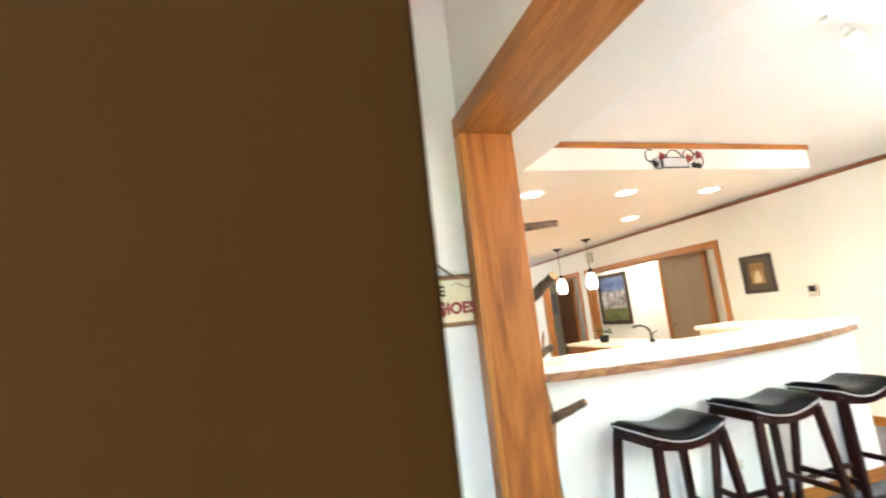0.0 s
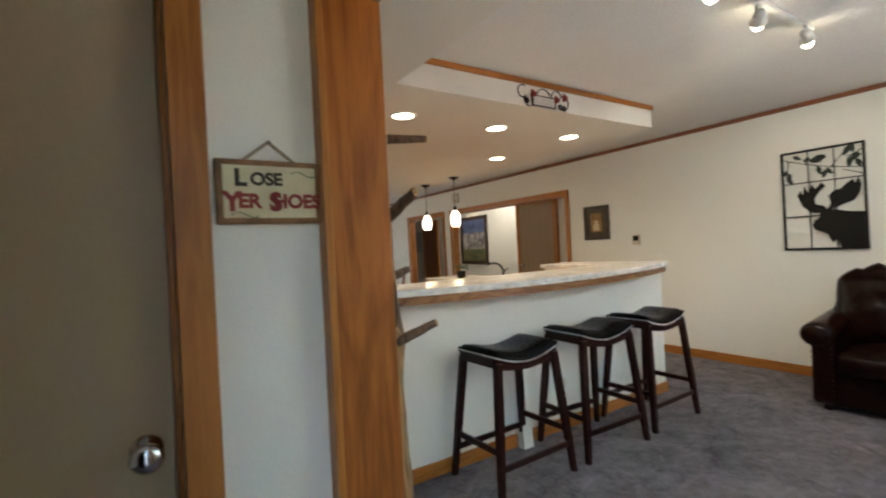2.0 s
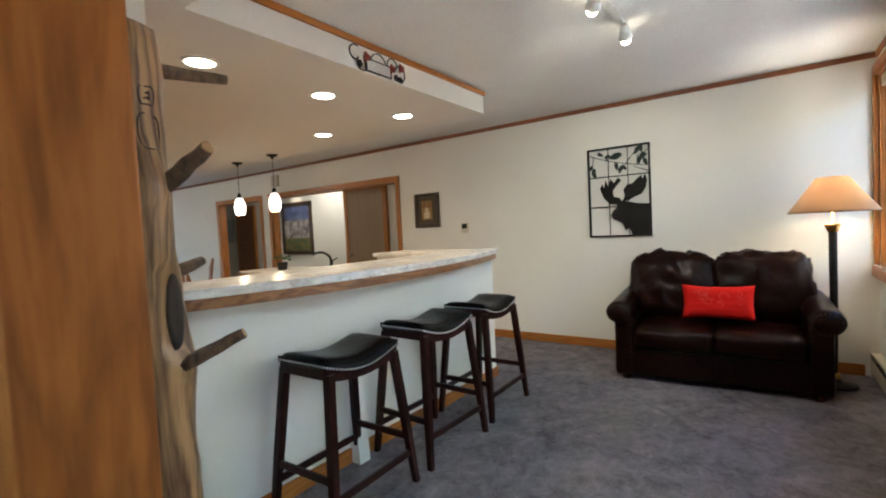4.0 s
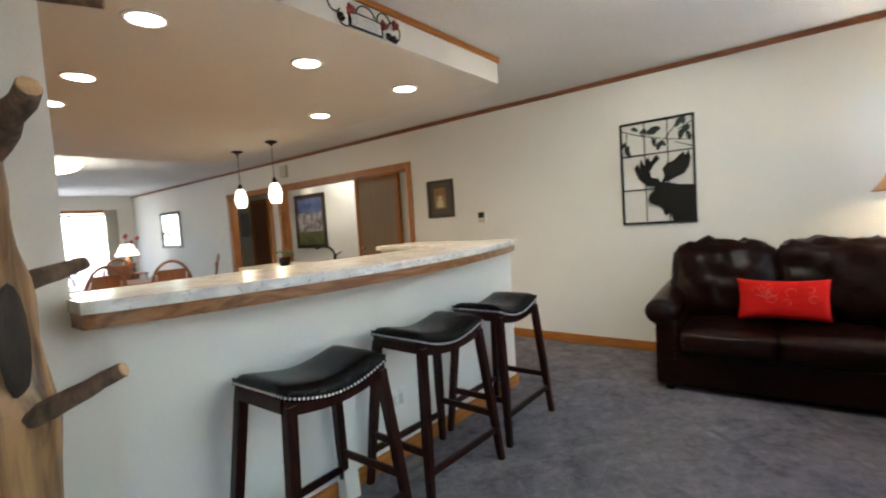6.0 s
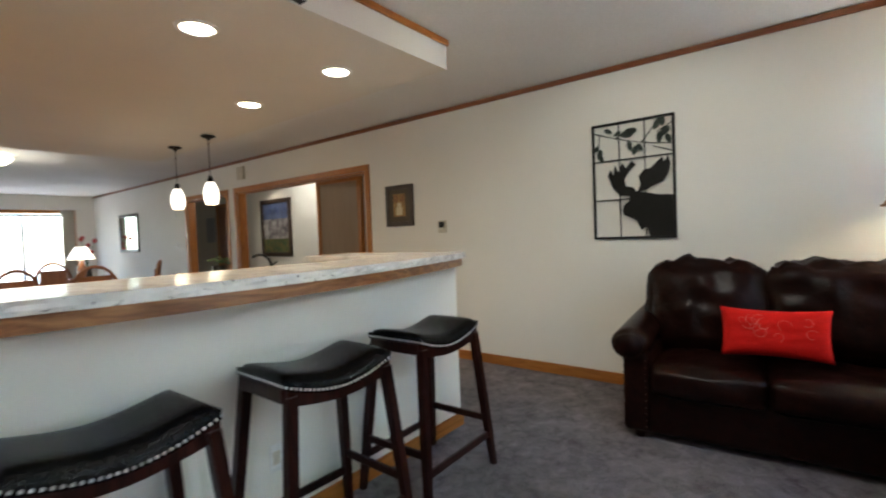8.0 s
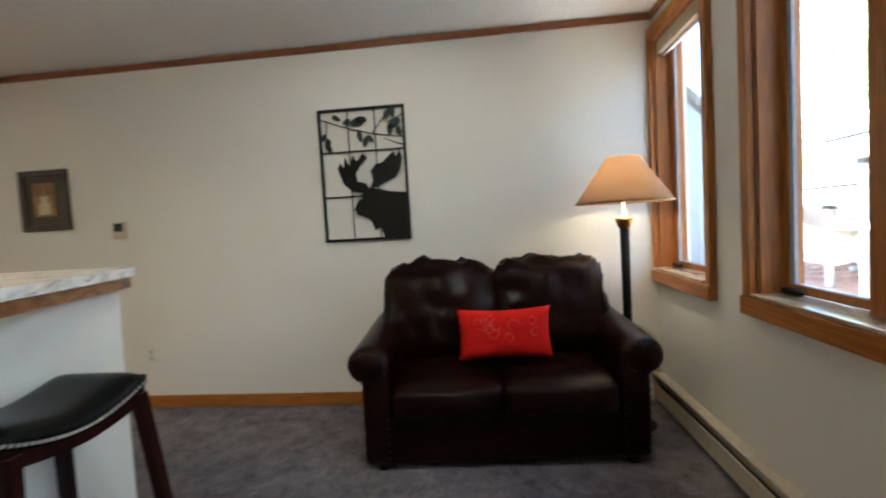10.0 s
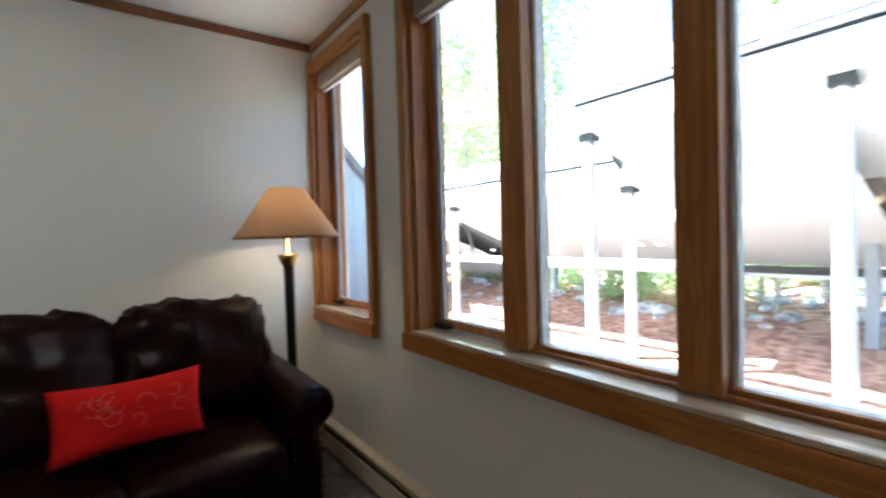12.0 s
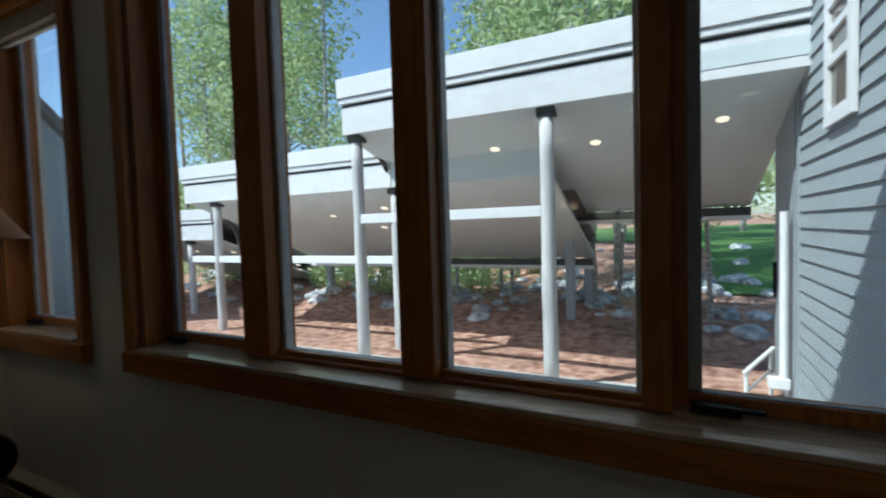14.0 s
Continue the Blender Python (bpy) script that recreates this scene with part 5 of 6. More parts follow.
M["oak"] = wood_material("oak_chair", (0.30, 0.12, 0.045), (0.20, 0.075, 0.028), 0.35)


def dining_chair():
    t = thing("dining_chair", (0, 0, 0), "brown oak dining chair with a bowed spindle back", "chair", "chairs round the table")
    part("seat", boxes((-0.22, 0.22, -0.21, 0.21, 0.43, 0.465), bevel=0.012), M["oak"], t)
    for sx in (-1, 1):
        for sy in (-1, 1):
            part("leg", tube(bmesh.new(), (0.21 * sx, 0.20 * sy, 0), (0.17 * sx, 0.16 * sy, 0.44), 0.016, 0.022, 10), M["oak"], t)
    bm = bmesh.new()
    prev = None
    for k in range(17):
        a = math.pi * k / 16
        p = Vector((0.22 * math.cos(a), 0.20 + 0.07 * math.sin(a), 0.47 + 0.56 * math.sin(a) ** 0.6))
        if prev is not None:
            tube(bm, prev, p, 0.017, sides=8)
        prev = p
    part("bow", bm, M["oak"], t)
    part("back_panel", boxes((-0.15, 0.15, 0.215, 0.235, 0.55, 0.93), bevel=0.008), M["oak"], t)
    for k in (-3, 3):
        x = 0.058 * k
        part("spindle", tube(bmesh.new(), (x * 0.8, 0.19, 0.46), (x, 0.25, 0.98 - abs(k) * 0.025), 0.008, sides=6), M["oak"], t)
    return t


ch = dining_chair()
ch.matrix_basis = pose(3.3, 7.2, 0, 0, 0, 190)
for x, y, a in ((4.0, 7.0, 165), (4.55, 7.5, 245), (3.35, 9.0, 5), (4.1, 9.05, -5)):
    copy_thing(ch, pose(x, y, 0, 0, 0, a))
tb = thing("dining_table", (3.7, 8.1, 0), "brown oak dining table", "table")
part("tabletop", boxes((-0.75, 0.75, -0.45, 0.45, 0.71, 0.745), bevel=0.01), M["oak"], tb)
for sx in (-1, 1):
    for sy in (-1, 1):
        part("leg", tube(bmesh.new(), (0.62 * sx, 0.34 * sy, 0), (0.62 * sx, 0.34 * sy, 0.71), 0.03, 0.04, 12), M["oak"], tb)
sb = thing("side_table", (5.35, 12.9, 0), "low oak side table", "table")
part("top", boxes((-0.3, 0.3, -0.3, 0.3, 0.57, 0.60), bevel=0.01), M["oak"], sb)
for sx in (-1, 1):
    for sy in (-1, 1):
        part("leg", tube(bmesh.new(), (0.26 * sx, 0.26 * sy, 0), (0.26 * sx, 0.26 * sy, 0.57), 0.02, sides=8), M["oak"], sb)
tl = thing("table_lamp", (5.35, 12.9, 0.6), "table lamp with a white shade, lit", "lamp")
part("body", lathe(bmesh.new(), [(0.09, 0), (0.05, 0.03), (0.10, 0.18), (0.03, 0.34), (0.012, 0.42)], sides=20), M["oak"], tl, smooth=True)
part("shade", lathe(bmesh.new(), [(0.24, 0.40), (0.10, 0.66)], sides=30, caps=False), M["pendant"], tl, "glowing white shade", True)
M["flower"] = material("red_petals", (0.40, 0.05, 0.04), 0.7)
M["leafgreen"] = material("green_leaves", (0.05, 0.10, 0.03), 0.6)
vs = thing("flower_vase", (5.62, 13.6, 0), "tall vase of red flowers and green stems", "plant")
part("vase", lathe(bmesh.new(), [(0.10, 0), (0.14, 0.3), (0.08, 0.7), (0.10, 0.8)], sides=18), M["frame_brown"], vs, smooth=True)
rnd = random.Random(4)
for k in range(12):
    a, r0 = rnd.uniform(0, 6.28), rnd.uniform(0.04, 0.2)
    top = (r0 * math.cos(a), r0 * math.sin(a), rnd.uniform(1.0, 1.5))
    stem = part("stem", tube(bmesh.new(), (0, 0, 0.75), top, 0.005, sides=5), M["leafgreen"], vs)
    bm = bmesh.new()
    bmesh.ops.create_icosphere(bm, subdivisions=1, radius=0.05, matrix=Matrix.Translation(top))
    part("bloom", bm, M["flower"], stem)

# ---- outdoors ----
# Two-tone mulch; its broad blotches paint in dappled sun and shade.
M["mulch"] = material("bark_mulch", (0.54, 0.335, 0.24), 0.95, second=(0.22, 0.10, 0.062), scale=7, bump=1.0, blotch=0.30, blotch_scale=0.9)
M["concrete"] = material("concrete", (0.52, 0.50, 0.46), 0.9, second=(0.44, 0.42, 0.39), scale=12, bump=0.3, blotch=0.12)
M["grass"] = material("grass", (0.10, 0.20, 0.035), 0.9, second=(0.055, 0.12, 0.02), scale=30, bump=0.6, blotch=0.2)
M["rock"] = material("pale_rock", (0.66, 0.65, 0.63), 0.85, second=(0.24, 0.24, 0.25), scale=9, bump=0.7, blotch=0.2, vary=0.25)
M["grey_paint"] = material("grey_siding_paint", (0.33, 0.36, 0.37), 0.7, second=(0.30, 0.33, 0.34), scale=18, blotch=0.05)
M["grey_soffit"] = material("grey_soffit_paint", (0.66, 0.70, 0.69), 0.75, second=(0.63, 0.67, 0.66), scale=14, blotch=0.04)
M["white_paint"] = material("white_fascia_paint", (0.78, 0.77, 0.75), 0.6, second=(0.72, 0.71, 0.69), scale=12, blotch=0.05)
M["dark_beam"] = material("dark_beam", (0.075, 0.075, 0.07), 0.7, second=(0.055, 0.055, 0.05), scale=20)
M["roof"] = material("roofing", (0.22, 0.20, 0.19), 0.9, second=(0.13, 0.12, 0.115), scale=25, bump=0.6)
M["aspen"] = material("aspen_bark", (0.52, 0.50, 0.44), 0.8, second=(0.16, 0.15, 0.13), scale=9, stretch=(1, 1, 2.5), bump=0.4)
M["log_post"] = material("weathered_post", (0.62, 0.60, 0.57), 0.8, second=(0.42, 0.40, 0.38), scale=10, stretch=(1, 1, 0.15), bump=0.4)


def leaf_material(name, colour, second):
    mat = bpy.data.materials.new(name)
    mat.use_nodes = True
    n, l = mat.node_tree.nodes, mat.node_tree.links
    b = n["Principled BSDF"]
    geo, ramp = n.new("ShaderNodeNewGeometry"), n.new("ShaderNodeValToRGB")
    ramp.color_ramp.elements[0].color, ramp.color_ramp.elements[1].color = (*second, 1), (*colour, 1)
    l.new(geo.outputs["Random Per Island"], ramp.inputs["Fac"])
    l.new(ramp.outputs["Color"], b.inputs["Base Color"])
    b.inputs["Roughness"].default_value = 0.55
    tr, mix = n.new("ShaderNodeBsdfTranslucent"), n.new("ShaderNodeMixShader")
    l.new(ramp.outputs["Color"], tr.inputs["Color"])
    mix.inputs["Fac"].default_value = 0.5
    l.new(b.outputs["BSDF"], mix.inputs[1]), l.new(tr.outputs["BSDF"], mix.inputs[2])
    l.new(mix.outputs["Shader"], n["Material Output"].inputs["Surface"])
    return mat


M["leaf"] = leaf_material("aspen_leaves", (0.58, 0.66, 0.36), (0.28, 0.40, 0.17))
GROUND = -0.42


def ground_z(x, y):
    """Level by the posts, a planted bank behind, then a long slope up to the horizon."""
    z = GROUND
    if y < -6.5:
        d = -6.5 - y
        z += 1.05 * (1 - math.exp(-d / 5)) + 0.010 * d
    return z + 0.06 * noise.noise(Vector((x * 0.35, y * 0.35, 0))) * (1 if y < -6 else 0.3)


def sheet(xs, ys, lift=0.0, rough=0.0):
    bm = bmesh.new()
    g = [[bm.verts.new((x, y, ground_z(x, y) + lift + rough * noise.noise(Vector((x * 2.2, y * 2.2, 1))))) for x in xs] for y in ys]
    for a, b in zip(g, g[1:]):
        for k in range(len(xs) - 1):
            bm.faces.new((a[k], a[k + 1], b[k + 1], b[k]))
    return bm


def steps_to(far, near, n):
    return [near + (far - near) * (i / n) ** 2.2 for i in range(n + 1)]


xs = sorted(set([-v for v in steps_to(900, 1, 26)] + [v + 0.0 for v in steps_to(900, 0, 46)]))
ys = sorted(set([-0.175] + [-v for v in steps_to(900, 0.4, 60)]))
structure("ground", sheet(xs, ys), M["mulch"], "red-brown bark mulch bank, dappled sun and shade in its colour", "ground", True)
fx = [-10 + 0.7 * i for i in range(70)]
structure("lawn", sheet(fx, [-16.5 - 0.6 * i for i in range(30)], 0.035), M["grass"], "sunlit green lawn up the slope", "lawn", True)
structure("lawn_near", sheet([-6 + 0.4 * i for i in range(22)], [-8.4 - 0.4 * i for i in range(21)], 0.03), M["grass"], "sunlit green lawn beside the mulch bank", "lawn", True)
structure("walkway", sheet([1.0 + 0.5 * i for i in range(60)], [-1.2 - 0.4 * i for i in range(8)], 0.03), M["concrete"], "pale concrete walkway beside the roofs", "pavement", True)
structure("ground_north", boxes((-30, 40, FAR_Y + 0.2, 60, GROUND - 0.2, GROUND)), M["roof"], "dark paving beyond the far door", "ground")


def carport(X0, X1, zb, posts, rear_posts, tie, plain=0.0, frieze=False):
    """One stepped shed roof on posts: tall white fascia in front, grey underside falling to a dark beam behind."""
    t = thing("shed_roof", (0, 0, 0), "white fascia shed roof with grey underside on round posts", "roof", "stepped entry roofs")
    D, zf = 3.3, 2.84        # depth, and the front underside above the ground
    XF = X0 + plain            # the white edge starts here; before it the front is plain grey
    if plain:
        part("plain_front", boxes((X0, XF - 0.003, -0.02, 0.02, zf - 0.02, zf + 0.50), bevel=0.006), M["grey_soffit"], t, "plain grey front board")
    part("fascia", boxes((XF, X1, -0.02, 0.03, zf - 0.02, zf + 0.30), bevel=0.006), M["white_paint"], t)
    part("drip_edge", boxes((XF, X1, -0.05, 0.01, zf + 0.30, zf + 0.335)), M["dark_beam"], t)
    part("roof_edge", boxes((XF - 0.02, X1 + 0.02, -0.03, 0.06, zf + 0.335, zf + 0.40), (XF - 0.03, X1 + 0.03, -0.05, 0.08, zf + 0.405, zf + 0.63), bevel=0.006), M["white_paint"], t)

    def slab(x0, x1, y0, y1, za, zb2, h):
        bm = bmesh.new()
        v = [bm.verts.new(p) for p in ((x0, y0, za), (x1, y0, za), (x1, y1, zb2), (x0, y1, zb2), (x0, y0, za + h), (x1, y0, za + h), (x1, y1, zb2 + h), (x0, y1, zb2 + h))]
        for f in ((3, 2, 1, 0), (4, 5, 6, 7), (0, 1, 5, 4), (1, 2, 6, 5), (2, 3, 7, 6), (3, 0, 4, 7)):
            bm.faces.new([v[i] for i in f])
        return bm

    part("soffit", slab(X0, X1, -0.021, -D, zf - 0.01, zb, 0.05), M["grey_soffit"], t, "smooth grey underside")
    part("roofing", slab(X0 - 0.02, X1 + 0.02, -0.06, -D - 0.1, zf + 0.42, zb + 0.30, 0.12), M["roof"], t)
    part("rear_beam", boxes((X0, X1, -D - 0.03, -D + 0.09, zb - 0.16, zb - 0.02), bevel=0.005), M["dark_beam"], t, "dark rear beam")
    part("rear_fascia", boxes((X0, X1, -D + 0.092, -D + 0.13, zb - 0.20, zb - 0.14), bevel=0.004), M["white_paint"], t)
    for x in posts:
        post = part("post", tube(bmesh.new(), (x, -0.10, 0.0), (x, -0.10, zf - 0.10), 0.078, 0.070, 16, 8, 0.003, int(x * 10)), M["log_post"], t, "pale peeled log post", True)
        part("cap", boxes((x - 0.085, x + 0.085, -0.18, -0.025, zf - 0.105, zf - 0.015)), M["dark_beam"], post, "dark metal post cap")
    for x in rear_posts:
        part("rear_post", boxes((x - 0.07, x + 0.07, -D - 0.04, -D + 0.10, 0.0, zb - 0.16), bevel=0.008), M["grey_paint"], t, "grey square rear post")
    part("tie_beam", boxes((*tie, -0.16, -0.05, 1.75, 1.86), bevel=0.008), M["white_paint"], t, "white tie beam between the posts")
    bm = bmesh.new()
    prev = None
    for k in range(11):
        a = math.pi / 2 * k / 10
        c = Vector((X1 - 0.02, -0.15 - 0.95 * math.sin(a), zf - 0.02 - 0.9 * (1 - math.cos(a))))
        if prev is not None:
            tube(bm, prev, c, 0.032, sides=8)
        prev = c
    part("brace", bm, M["dark_beam"], t, "dark curved brace")
    if frieze:
        part("frieze", boxes((0.0, 1.05, 0.031, 0.036, zf + 0.07, zf + 0.23), bevel=0.002), M["grey_soffit"], t, "grey recessed frieze panel")
    # Glowing discs on the underside imitate warm reflections; no lamps hang here.
    for x, y in ((0.55, -0.7), (1.75, -0.9), (2.9, -0.8), (0.75, -1.5), (1.1, -1.5), (0.75, -1.9), (1.1, -1.9), (0.75, -2.3), (1.1, -2.3)):
        z = zf - 0.01 + (zb - zf + 0.01) * (-y - 0.021) / (D - 0.021) - 0.006
        bm = lathe(bmesh.new(), [(0.058, 0.0), (0.058, 0.008)], sides=18)
        ob = part("reflected_spot", bm, M["spot_glow"], t, "warm glowing disc put in for a reflected light")
        ob.matrix_local = pose(x, y, z, 16.5)
    return t


M["spot_glow"] = glow("spot_glow", (1.0, 0.80, 0.58), 0.9)
ROOFS = [((2.17, -3.5, GROUND + 0.03), (0.0, 4.54, 1.86, (2.10, 4.43), (2.52,), (2.16, 4.38), 0.0, True)),
         ((6.68, -4.40, GROUND - 0.54), (-2.25, 4.40, 1.62, (-0.04, 3.70), (-2.15, 3.9), (-0.6, 4.38), 2.2)),
         ((10.5, -5.40, GROUND - 1.22), (1.2, 4.72, 1.62, (2.10, 4.45), (1.5, 3.6), (2.2, 4.38)))]
for place, sizes in ROOFS:
    carport(*sizes).matrix_basis = pose(*place)

# Out-of-view block, its height set to cast the slanting shadow on the wing.
structure("wall_upper", boxes((-0.5, 6.6, -0.55, 1.4, CEIL + 0.451, 4.17)), M["grey_paint"], "unseen grey upper storey block, added to shade the wing", "wall")
structure("roof", boxes((-0.5, 6.6, -0.55, FAR_Y + 0.6, CEIL + 0.13, CEIL + 0.45)), M["roof"], "flat roof with an eave over the windows", "roof")
nh = thing("neighbour_house", (16.6, -2.6, GROUND), "grey neighbouring house with a sloping roof", "building")
part("wall", boxes((-1.5, 1.5, -2.4, 1.6, 0, 3.2)), M["grey_paint"], nh)
bm = bmesh.new()
gv = [bm.verts.new(p) for p in ((-1.7, 2.0, 8.05), (-1.7, -2.7, 2.95), (1.7, -2.7, 2.95), (1.7, 2.0, 8.05), (-1.7, 2.0, 8.25), (-1.7, -2.8, 3.10), (1.7, -2.8, 3.10), (1.7, 2.0, 8.25))]
for f in ((3, 2, 1, 0), (4, 5, 6, 7), (0, 1, 5, 4), (1, 2, 6, 5), (2, 3, 7, 6), (3, 0, 4, 7)):
    bm.faces.new([gv[k] for k in f])
part("roof", bm, M["roof"], nh)
bm = bmesh.new()
gv = [bm.verts.new(p) for p in ((-1.5, -2.4, 3.203), (-1.5, 1.6, 3.203), (-1.5, 1.6, 7.55), (-1.4, -2.4, 3.203), (-1.4, 1.6, 3.203), (-1.4, 1.6, 7.55))]
for f in ((0, 1, 2), (5, 4, 3), (0, 3, 4, 1), (1, 4, 5, 2), (2, 5, 3, 0)):
    bm.faces.new([gv[k] for k in f])
part("gable", bm, M["grey_paint"], nh)

# wing with lap siding
sw = thing("neighbour_wing", (2.2, -1.9, GROUND), "grey lap-sided wing with a white framed window", "building")
part("wall", boxes((-0.5, -0.02, -1.85, 1.68, 0, 4.2)), M["grey_paint"], sw)
for i in range(32):
    z = 0.05 + 0.13 * i
    bm = bmesh.new()
    v = [bm.verts.new(p) for p in ((-0.019, -1.86, z), (0.012, -1.86, z), (-0.006, -1.86, z + 0.135), (-0.019, -1.86, z + 0.135), (-0.019, 1.68, z), (0.012, 1.68, z), (-0.006, 1.68, z + 0.135), (-0.019, 1.68, z + 0.135))]
    for f in ((0, 1, 2, 3), (7, 6, 5, 4), (0, 4, 5, 1), (1, 5, 6, 2), (2, 6, 7, 3), (3, 7, 4, 0)):
        bm.faces.new([v[k] for k in f])
    part("siding_board", bm, M["grey_paint"], sw)
part("corner_board", boxes((-0.10, 0.022, -1.93, -1.85, 0, 4.2), bevel=0.004), M["grey_paint"], sw)
wf = part("window", boxes((0.013, 0.045, -1.06, -0.97, 2.28, 3.75), (0.013, 0.045, -0.60, -0.51, 2.28, 3.75), (0.013, 0.045, -0.97, -0.60, 2.28, 2.38), (0.013, 0.045, -0.97, -0.60, 2.66, 2.72), (0.013, 0.045, -0.97, -0.60, 2.86, 2.91), (0.013, 0.045, -0.97, -0.60, 3.03, 3.08), (0.013, 0.045, -0.97, -0.60, 3.20, 3.25), (0.013, 0.045, -0.97, -0.60, 3.65, 3.75), bevel=0.004), M["white_paint"], sw, "white window frame with small panes")
M["dusk_glass"] = material("dim_glass", (0.16, 0.13, 0.10), 0.08, second=(0.13, 0.11, 0.09), scale=3)
part("pane", boxes((0.0125, 0.022, -0.97, -0.60, 2.28, 3.65)), M["dusk_glass"], wf)
en = thing("entry_wall", (1.6, -4.6, GROUND), "grey entry wall with a white downpipe and door pull", "wall")
part("wall", boxes((-0.9, 0.62, -0.12, 0.70, 0, 2.75)), M["grey_paint"], en)
part("downpipe", tube(bmesh.new(), (0.68, 0.66, 0.25), (0.68, 0.66, 1.75), 0.035, sides=12), M["white_paint"], en)
part("pipe_shoe", boxes((0.64, 0.80, 0.60, 0.72, 0.18, 0.27), bevel=0.01), M["white_paint"], en)
part("pull", boxes((0.621, 0.65, -0.05, -0.02, 0.9, 1.25), bevel=0.006), M["black_metal"], en)


hr = thing("handrail", (2.58, -3.80, GROUND), "low white pipe handrail by the entry", "handrail")
part("post", tube(bmesh.new(), (0, 0, 0), (0, 0, 0.34), 0.016, sides=10), M["white_paint"], hr)
part("post", tube(bmesh.new(), (-0.24, -0.36, 0), (-0.24, -0.36, 0.46), 0.016, sides=10), M["white_paint"], hr)
part("rail", tube(bmesh.new(), (0.02, 0.03, 0.33), (-0.26, -0.39, 0.475), 0.018, sides=10), M["white_paint"], hr)
part("lower_rail", tube(bmesh.new(), (0, 0, 0.15), (-0.24, -0.36, 0.27), 0.012, sides=10), M["white_paint"], hr)


def rock(seed):
    bm = bmesh.new()
    bmesh.ops.create_icosphere(bm, subdivisions=2, radius=0.2)
    for v in bm.verts:
        v.co *= 1 + 0.35 * noise.noise(v.co * 6 + Vector((seed * 3.1, 0, 0)))
        v.co.z *= 0.6
    return mesh_of("boulder", bm, M["rock"])


rock_meshes = [rock(i) for i in range(4)]
rnd = random.Random(11)
for i in range(210):
    x, y = rnd.uniform(1.5, 17), rnd.choice((rnd.gauss(-7.3, 0.4), rnd.gauss(-9.0, 0.5), rnd.uniform(-14, -7)))
    ob = tagged(new("boulder", rock_meshes[i % 4]), "pale grey landscape boulder in the mulch", "rock", "boulders on the bank")
    s = rnd.uniform(0.35, 1.3)
    ob.matrix_world = pose(x, y, ground_z(x, y) + 0.02 * s, 0, 0, rnd.uniform(0, 360)) @ Matrix.Diagonal((s, s * rnd.uniform(0.7, 1.2), s, 1))


def leaf_cloud(centres, count, size, seed):
    """Many small leaf quads round clump centres, as one mesh."""
    r = np.random.RandomState(seed)
    c = np.array([p for p, _ in centres])
    rad = np.array([q for _, q in centres])
    pick = r.randint(0, len(c), count)
    d = r.normal(size=(count, 3))
    d /= np.linalg.norm(d, axis=1)[:, None]
    p = c[pick] + d * (rad[pick] * r.uniform(0.25, 1.0, count) ** 0.6)[:, None]
    a, b = r.normal(size=(count, 3)), r.normal(size=(count, 3))
    a /= np.linalg.norm(a, axis=1)[:, None]
    b -= (a * b).sum(1)[:, None] * a
    b /= np.linalg.norm(b, axis=1)[:, None]
    s = size * r.uniform(0.6, 1.3, count)[:, None]
    v = np.stack([p - a * s, p + b * s * 0.6, p + a * s, p - b * s * 0.6], 1).reshape(-1, 3)
    me = bpy.data.meshes.new("crown")
    me.from_pydata(v.tolist(), [], np.arange(4 * count).reshape(-1, 4).tolist())
    me.materials.append(M["leaf"])
    return me


def tree(seed, height, spread, leaves, size):
    r = random.Random(seed)
    t = thing("aspen_tree", (0, 0, 0), "slender pale-barked aspen with light green leaves", "tree", "aspens on the slope")
    bm = bmesh.new()
    tube(bm, (0, 0, -0.3), (r.uniform(-0.2, 0.2), r.uniform(-0.2, 0.2), height * 0.95), 0.030 + 0.006 * height, 0.015, 10, 10, 0.012, seed)
    clumps = []
    for k in range(16):
        z = height * (0.34 + 0.62 * k / 15)
        a = r.uniform(0, math.tau)
        reach = spread * (1.1 - 0.75 * (k / 15)) * r.uniform(0.5, 1.0)
        e = Vector((reach * math.cos(a), reach * math.sin(a), z + reach * 0.5))
        tube(bm, (0, 0, z - 0.1), e, 0.022, 0.006, 6)
        clumps.append((tuple(e), spread * r.uniform(0.30, 0.5)))
        clumps.append((tuple(e * 0.55 + Vector((0, 0, z * 0.45))), spread * r.uniform(0.3, 0.45)))
    part("trunk", bm, M["aspen"], t, smooth=True)
    cr = new("crown", leaf_cloud(clumps, leaves, size, seed))
    cr.parent = t
    return t


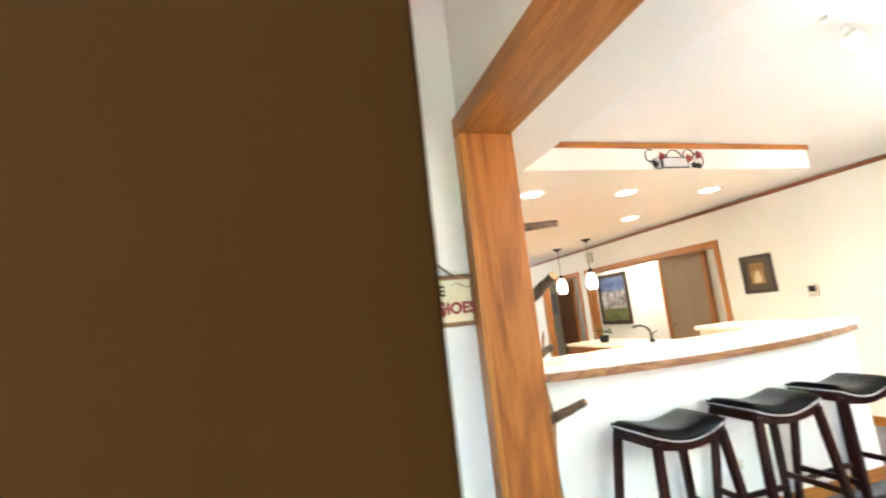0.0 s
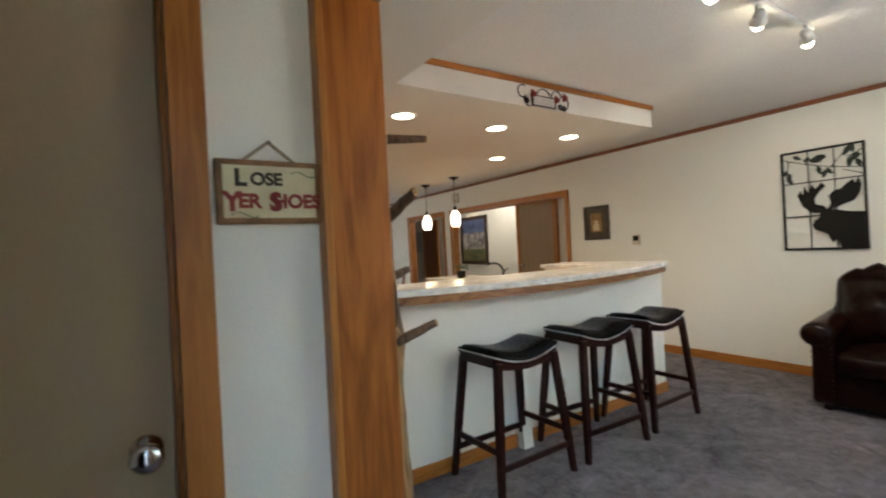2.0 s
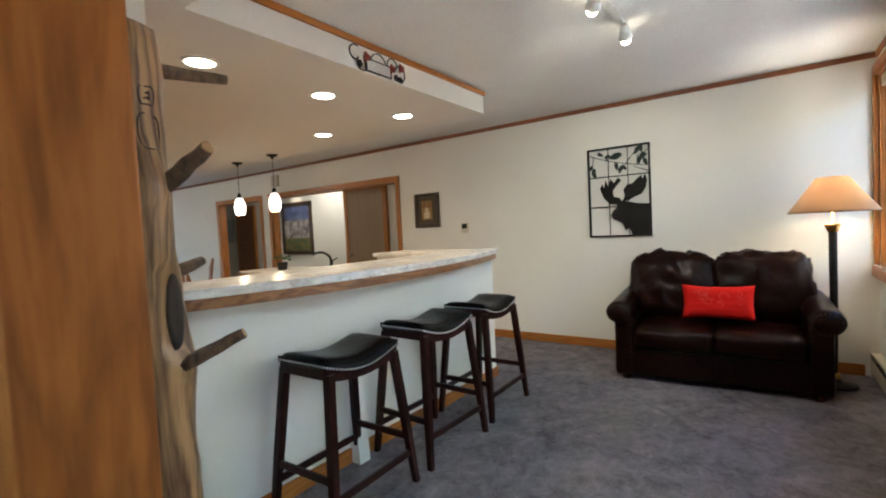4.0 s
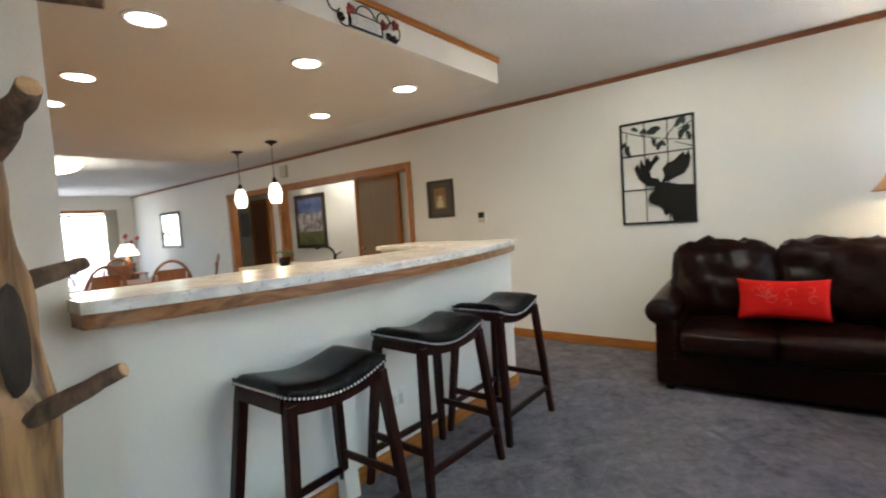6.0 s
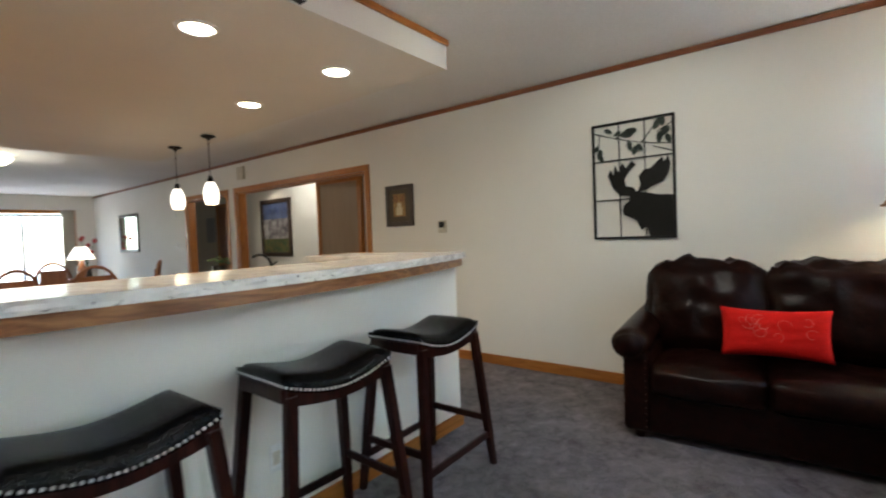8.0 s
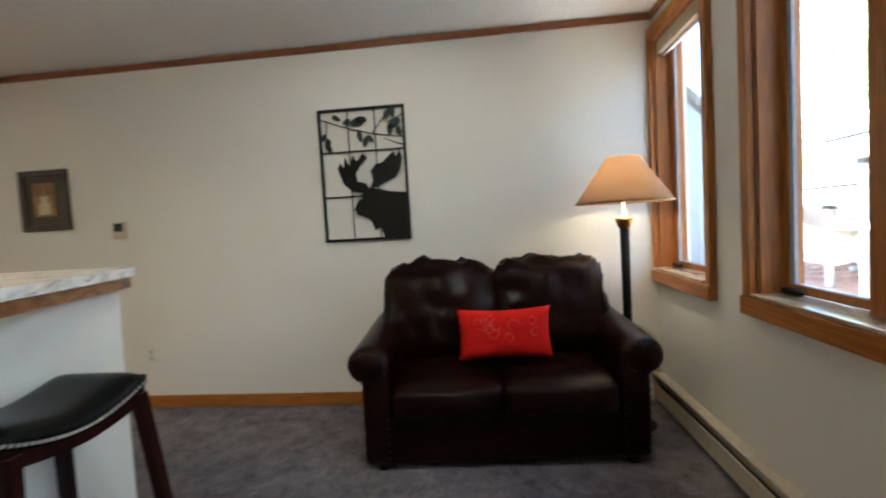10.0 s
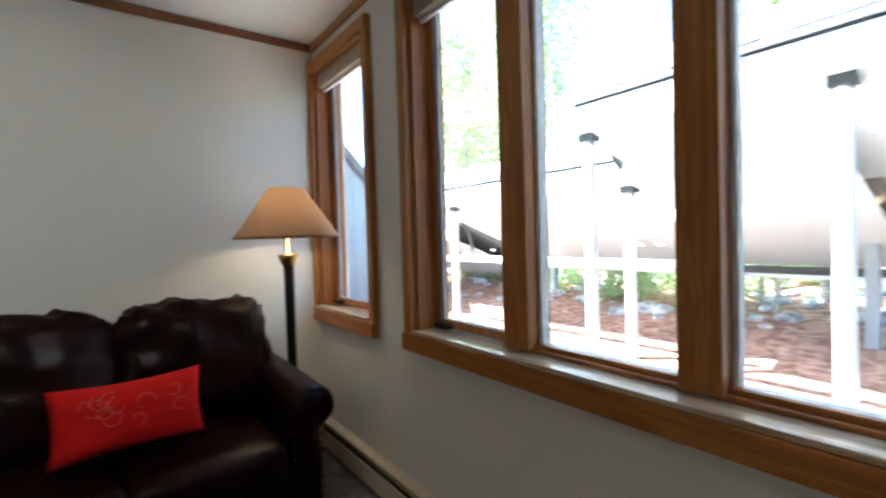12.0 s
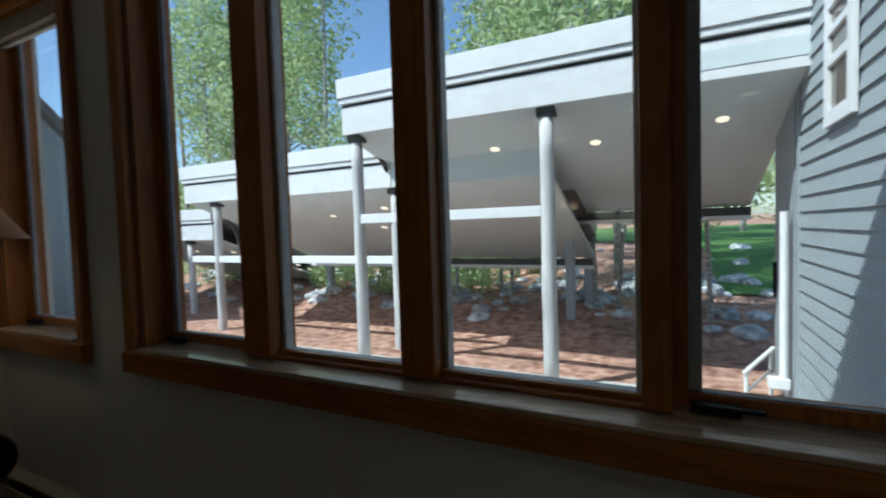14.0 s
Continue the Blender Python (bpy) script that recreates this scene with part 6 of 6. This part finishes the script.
protos = [tree(1, 8.5, 1.45, 3000, 0.066), tree(2, 10.5, 1.7, 3700, 0.070), tree(3, 7.0, 1.3, 2500, 0.060)]
spots = [(5.6, -8.6), (4.6, -8.0), (6.5, -9.6), (5.6, -10.6), (6.9, -11.5), (7.8, -13.4), (4.2, -9.4), (3.2, -12.6), (21.0, -13.6), (8.0, -15.5), (16.5, -12.0), (19, -14.5), (22, -13), (5.0, -19), (24, -18), (28, -16), (32, -22), (3, -25), (33, -25), (7.5, -29), (0.5, -22), (36, -30), (13.0, -10.4), (15.2, -11.2), (25.5, -17.5), (25, -21), (8.4, -18.0)]
rnd = random.Random(3)
for i, (x, y) in enumerate(spots):
    s = rnd.uniform(0.85, 1.25) * (1.0 if y > -11 else 1.45)
    m = pose(x, y, ground_z(x, y), 0, 0, rnd.uniform(0, 360)) @ Matrix.Scale(s, 4)
    if i < 3:
        protos[i].matrix_basis = m
    else:
        src = protos[i % 3]
        c = copy_thing(src, m)
        c.matrix_basis = m

rnd = random.Random(21)
for i, (x, y) in enumerate(((4.4, -7.6), (6.4, -8.2), (7.2, -7.7), (2.64, -7.0), (2.98, -7.8), (4.0, -7.4), (6.0, -7.6), (9.3, -8.4), (3.4, -8.9), (11.0, -9.0), (5.3, -7.9))):
    c = copy_thing(protos[2], pose(0, 0, 0))
    c.matrix_basis = pose(x, y, ground_z(x, y), rnd.uniform(-4, 4), rnd.uniform(-4, 4), rnd.uniform(0, 360)) @ Matrix.Diagonal((0.6, 0.6, 0.62, 1))

# low shrubs on the bank and far woods
rnd = random.Random(8)
sh = tagged(new("shrub_planting", leaf_cloud([((x, y, ground_z(x, y) + 0.35), rnd.uniform(0.35, 0.7)) for x, y in [(rnd.uniform(6, 19), rnd.uniform(-11, -7.8)) for _ in range(46)]], 17000, 0.05, 77)), "leafy green shrubs on the mulch bank", "shrub", kind="stuff")
wd = tagged(new("far_woods", leaf_cloud([((x, y, ground_z(x, y) + rnd.uniform(1, 9)), rnd.uniform(2.0, 4.0)) for x, y in [(rnd.uniform(-30, 110), rnd.uniform(-75, -42)) for _ in range(150)]], 45000, 0.32, 78)), "distant wooded hillside", "woods", kind="stuff")
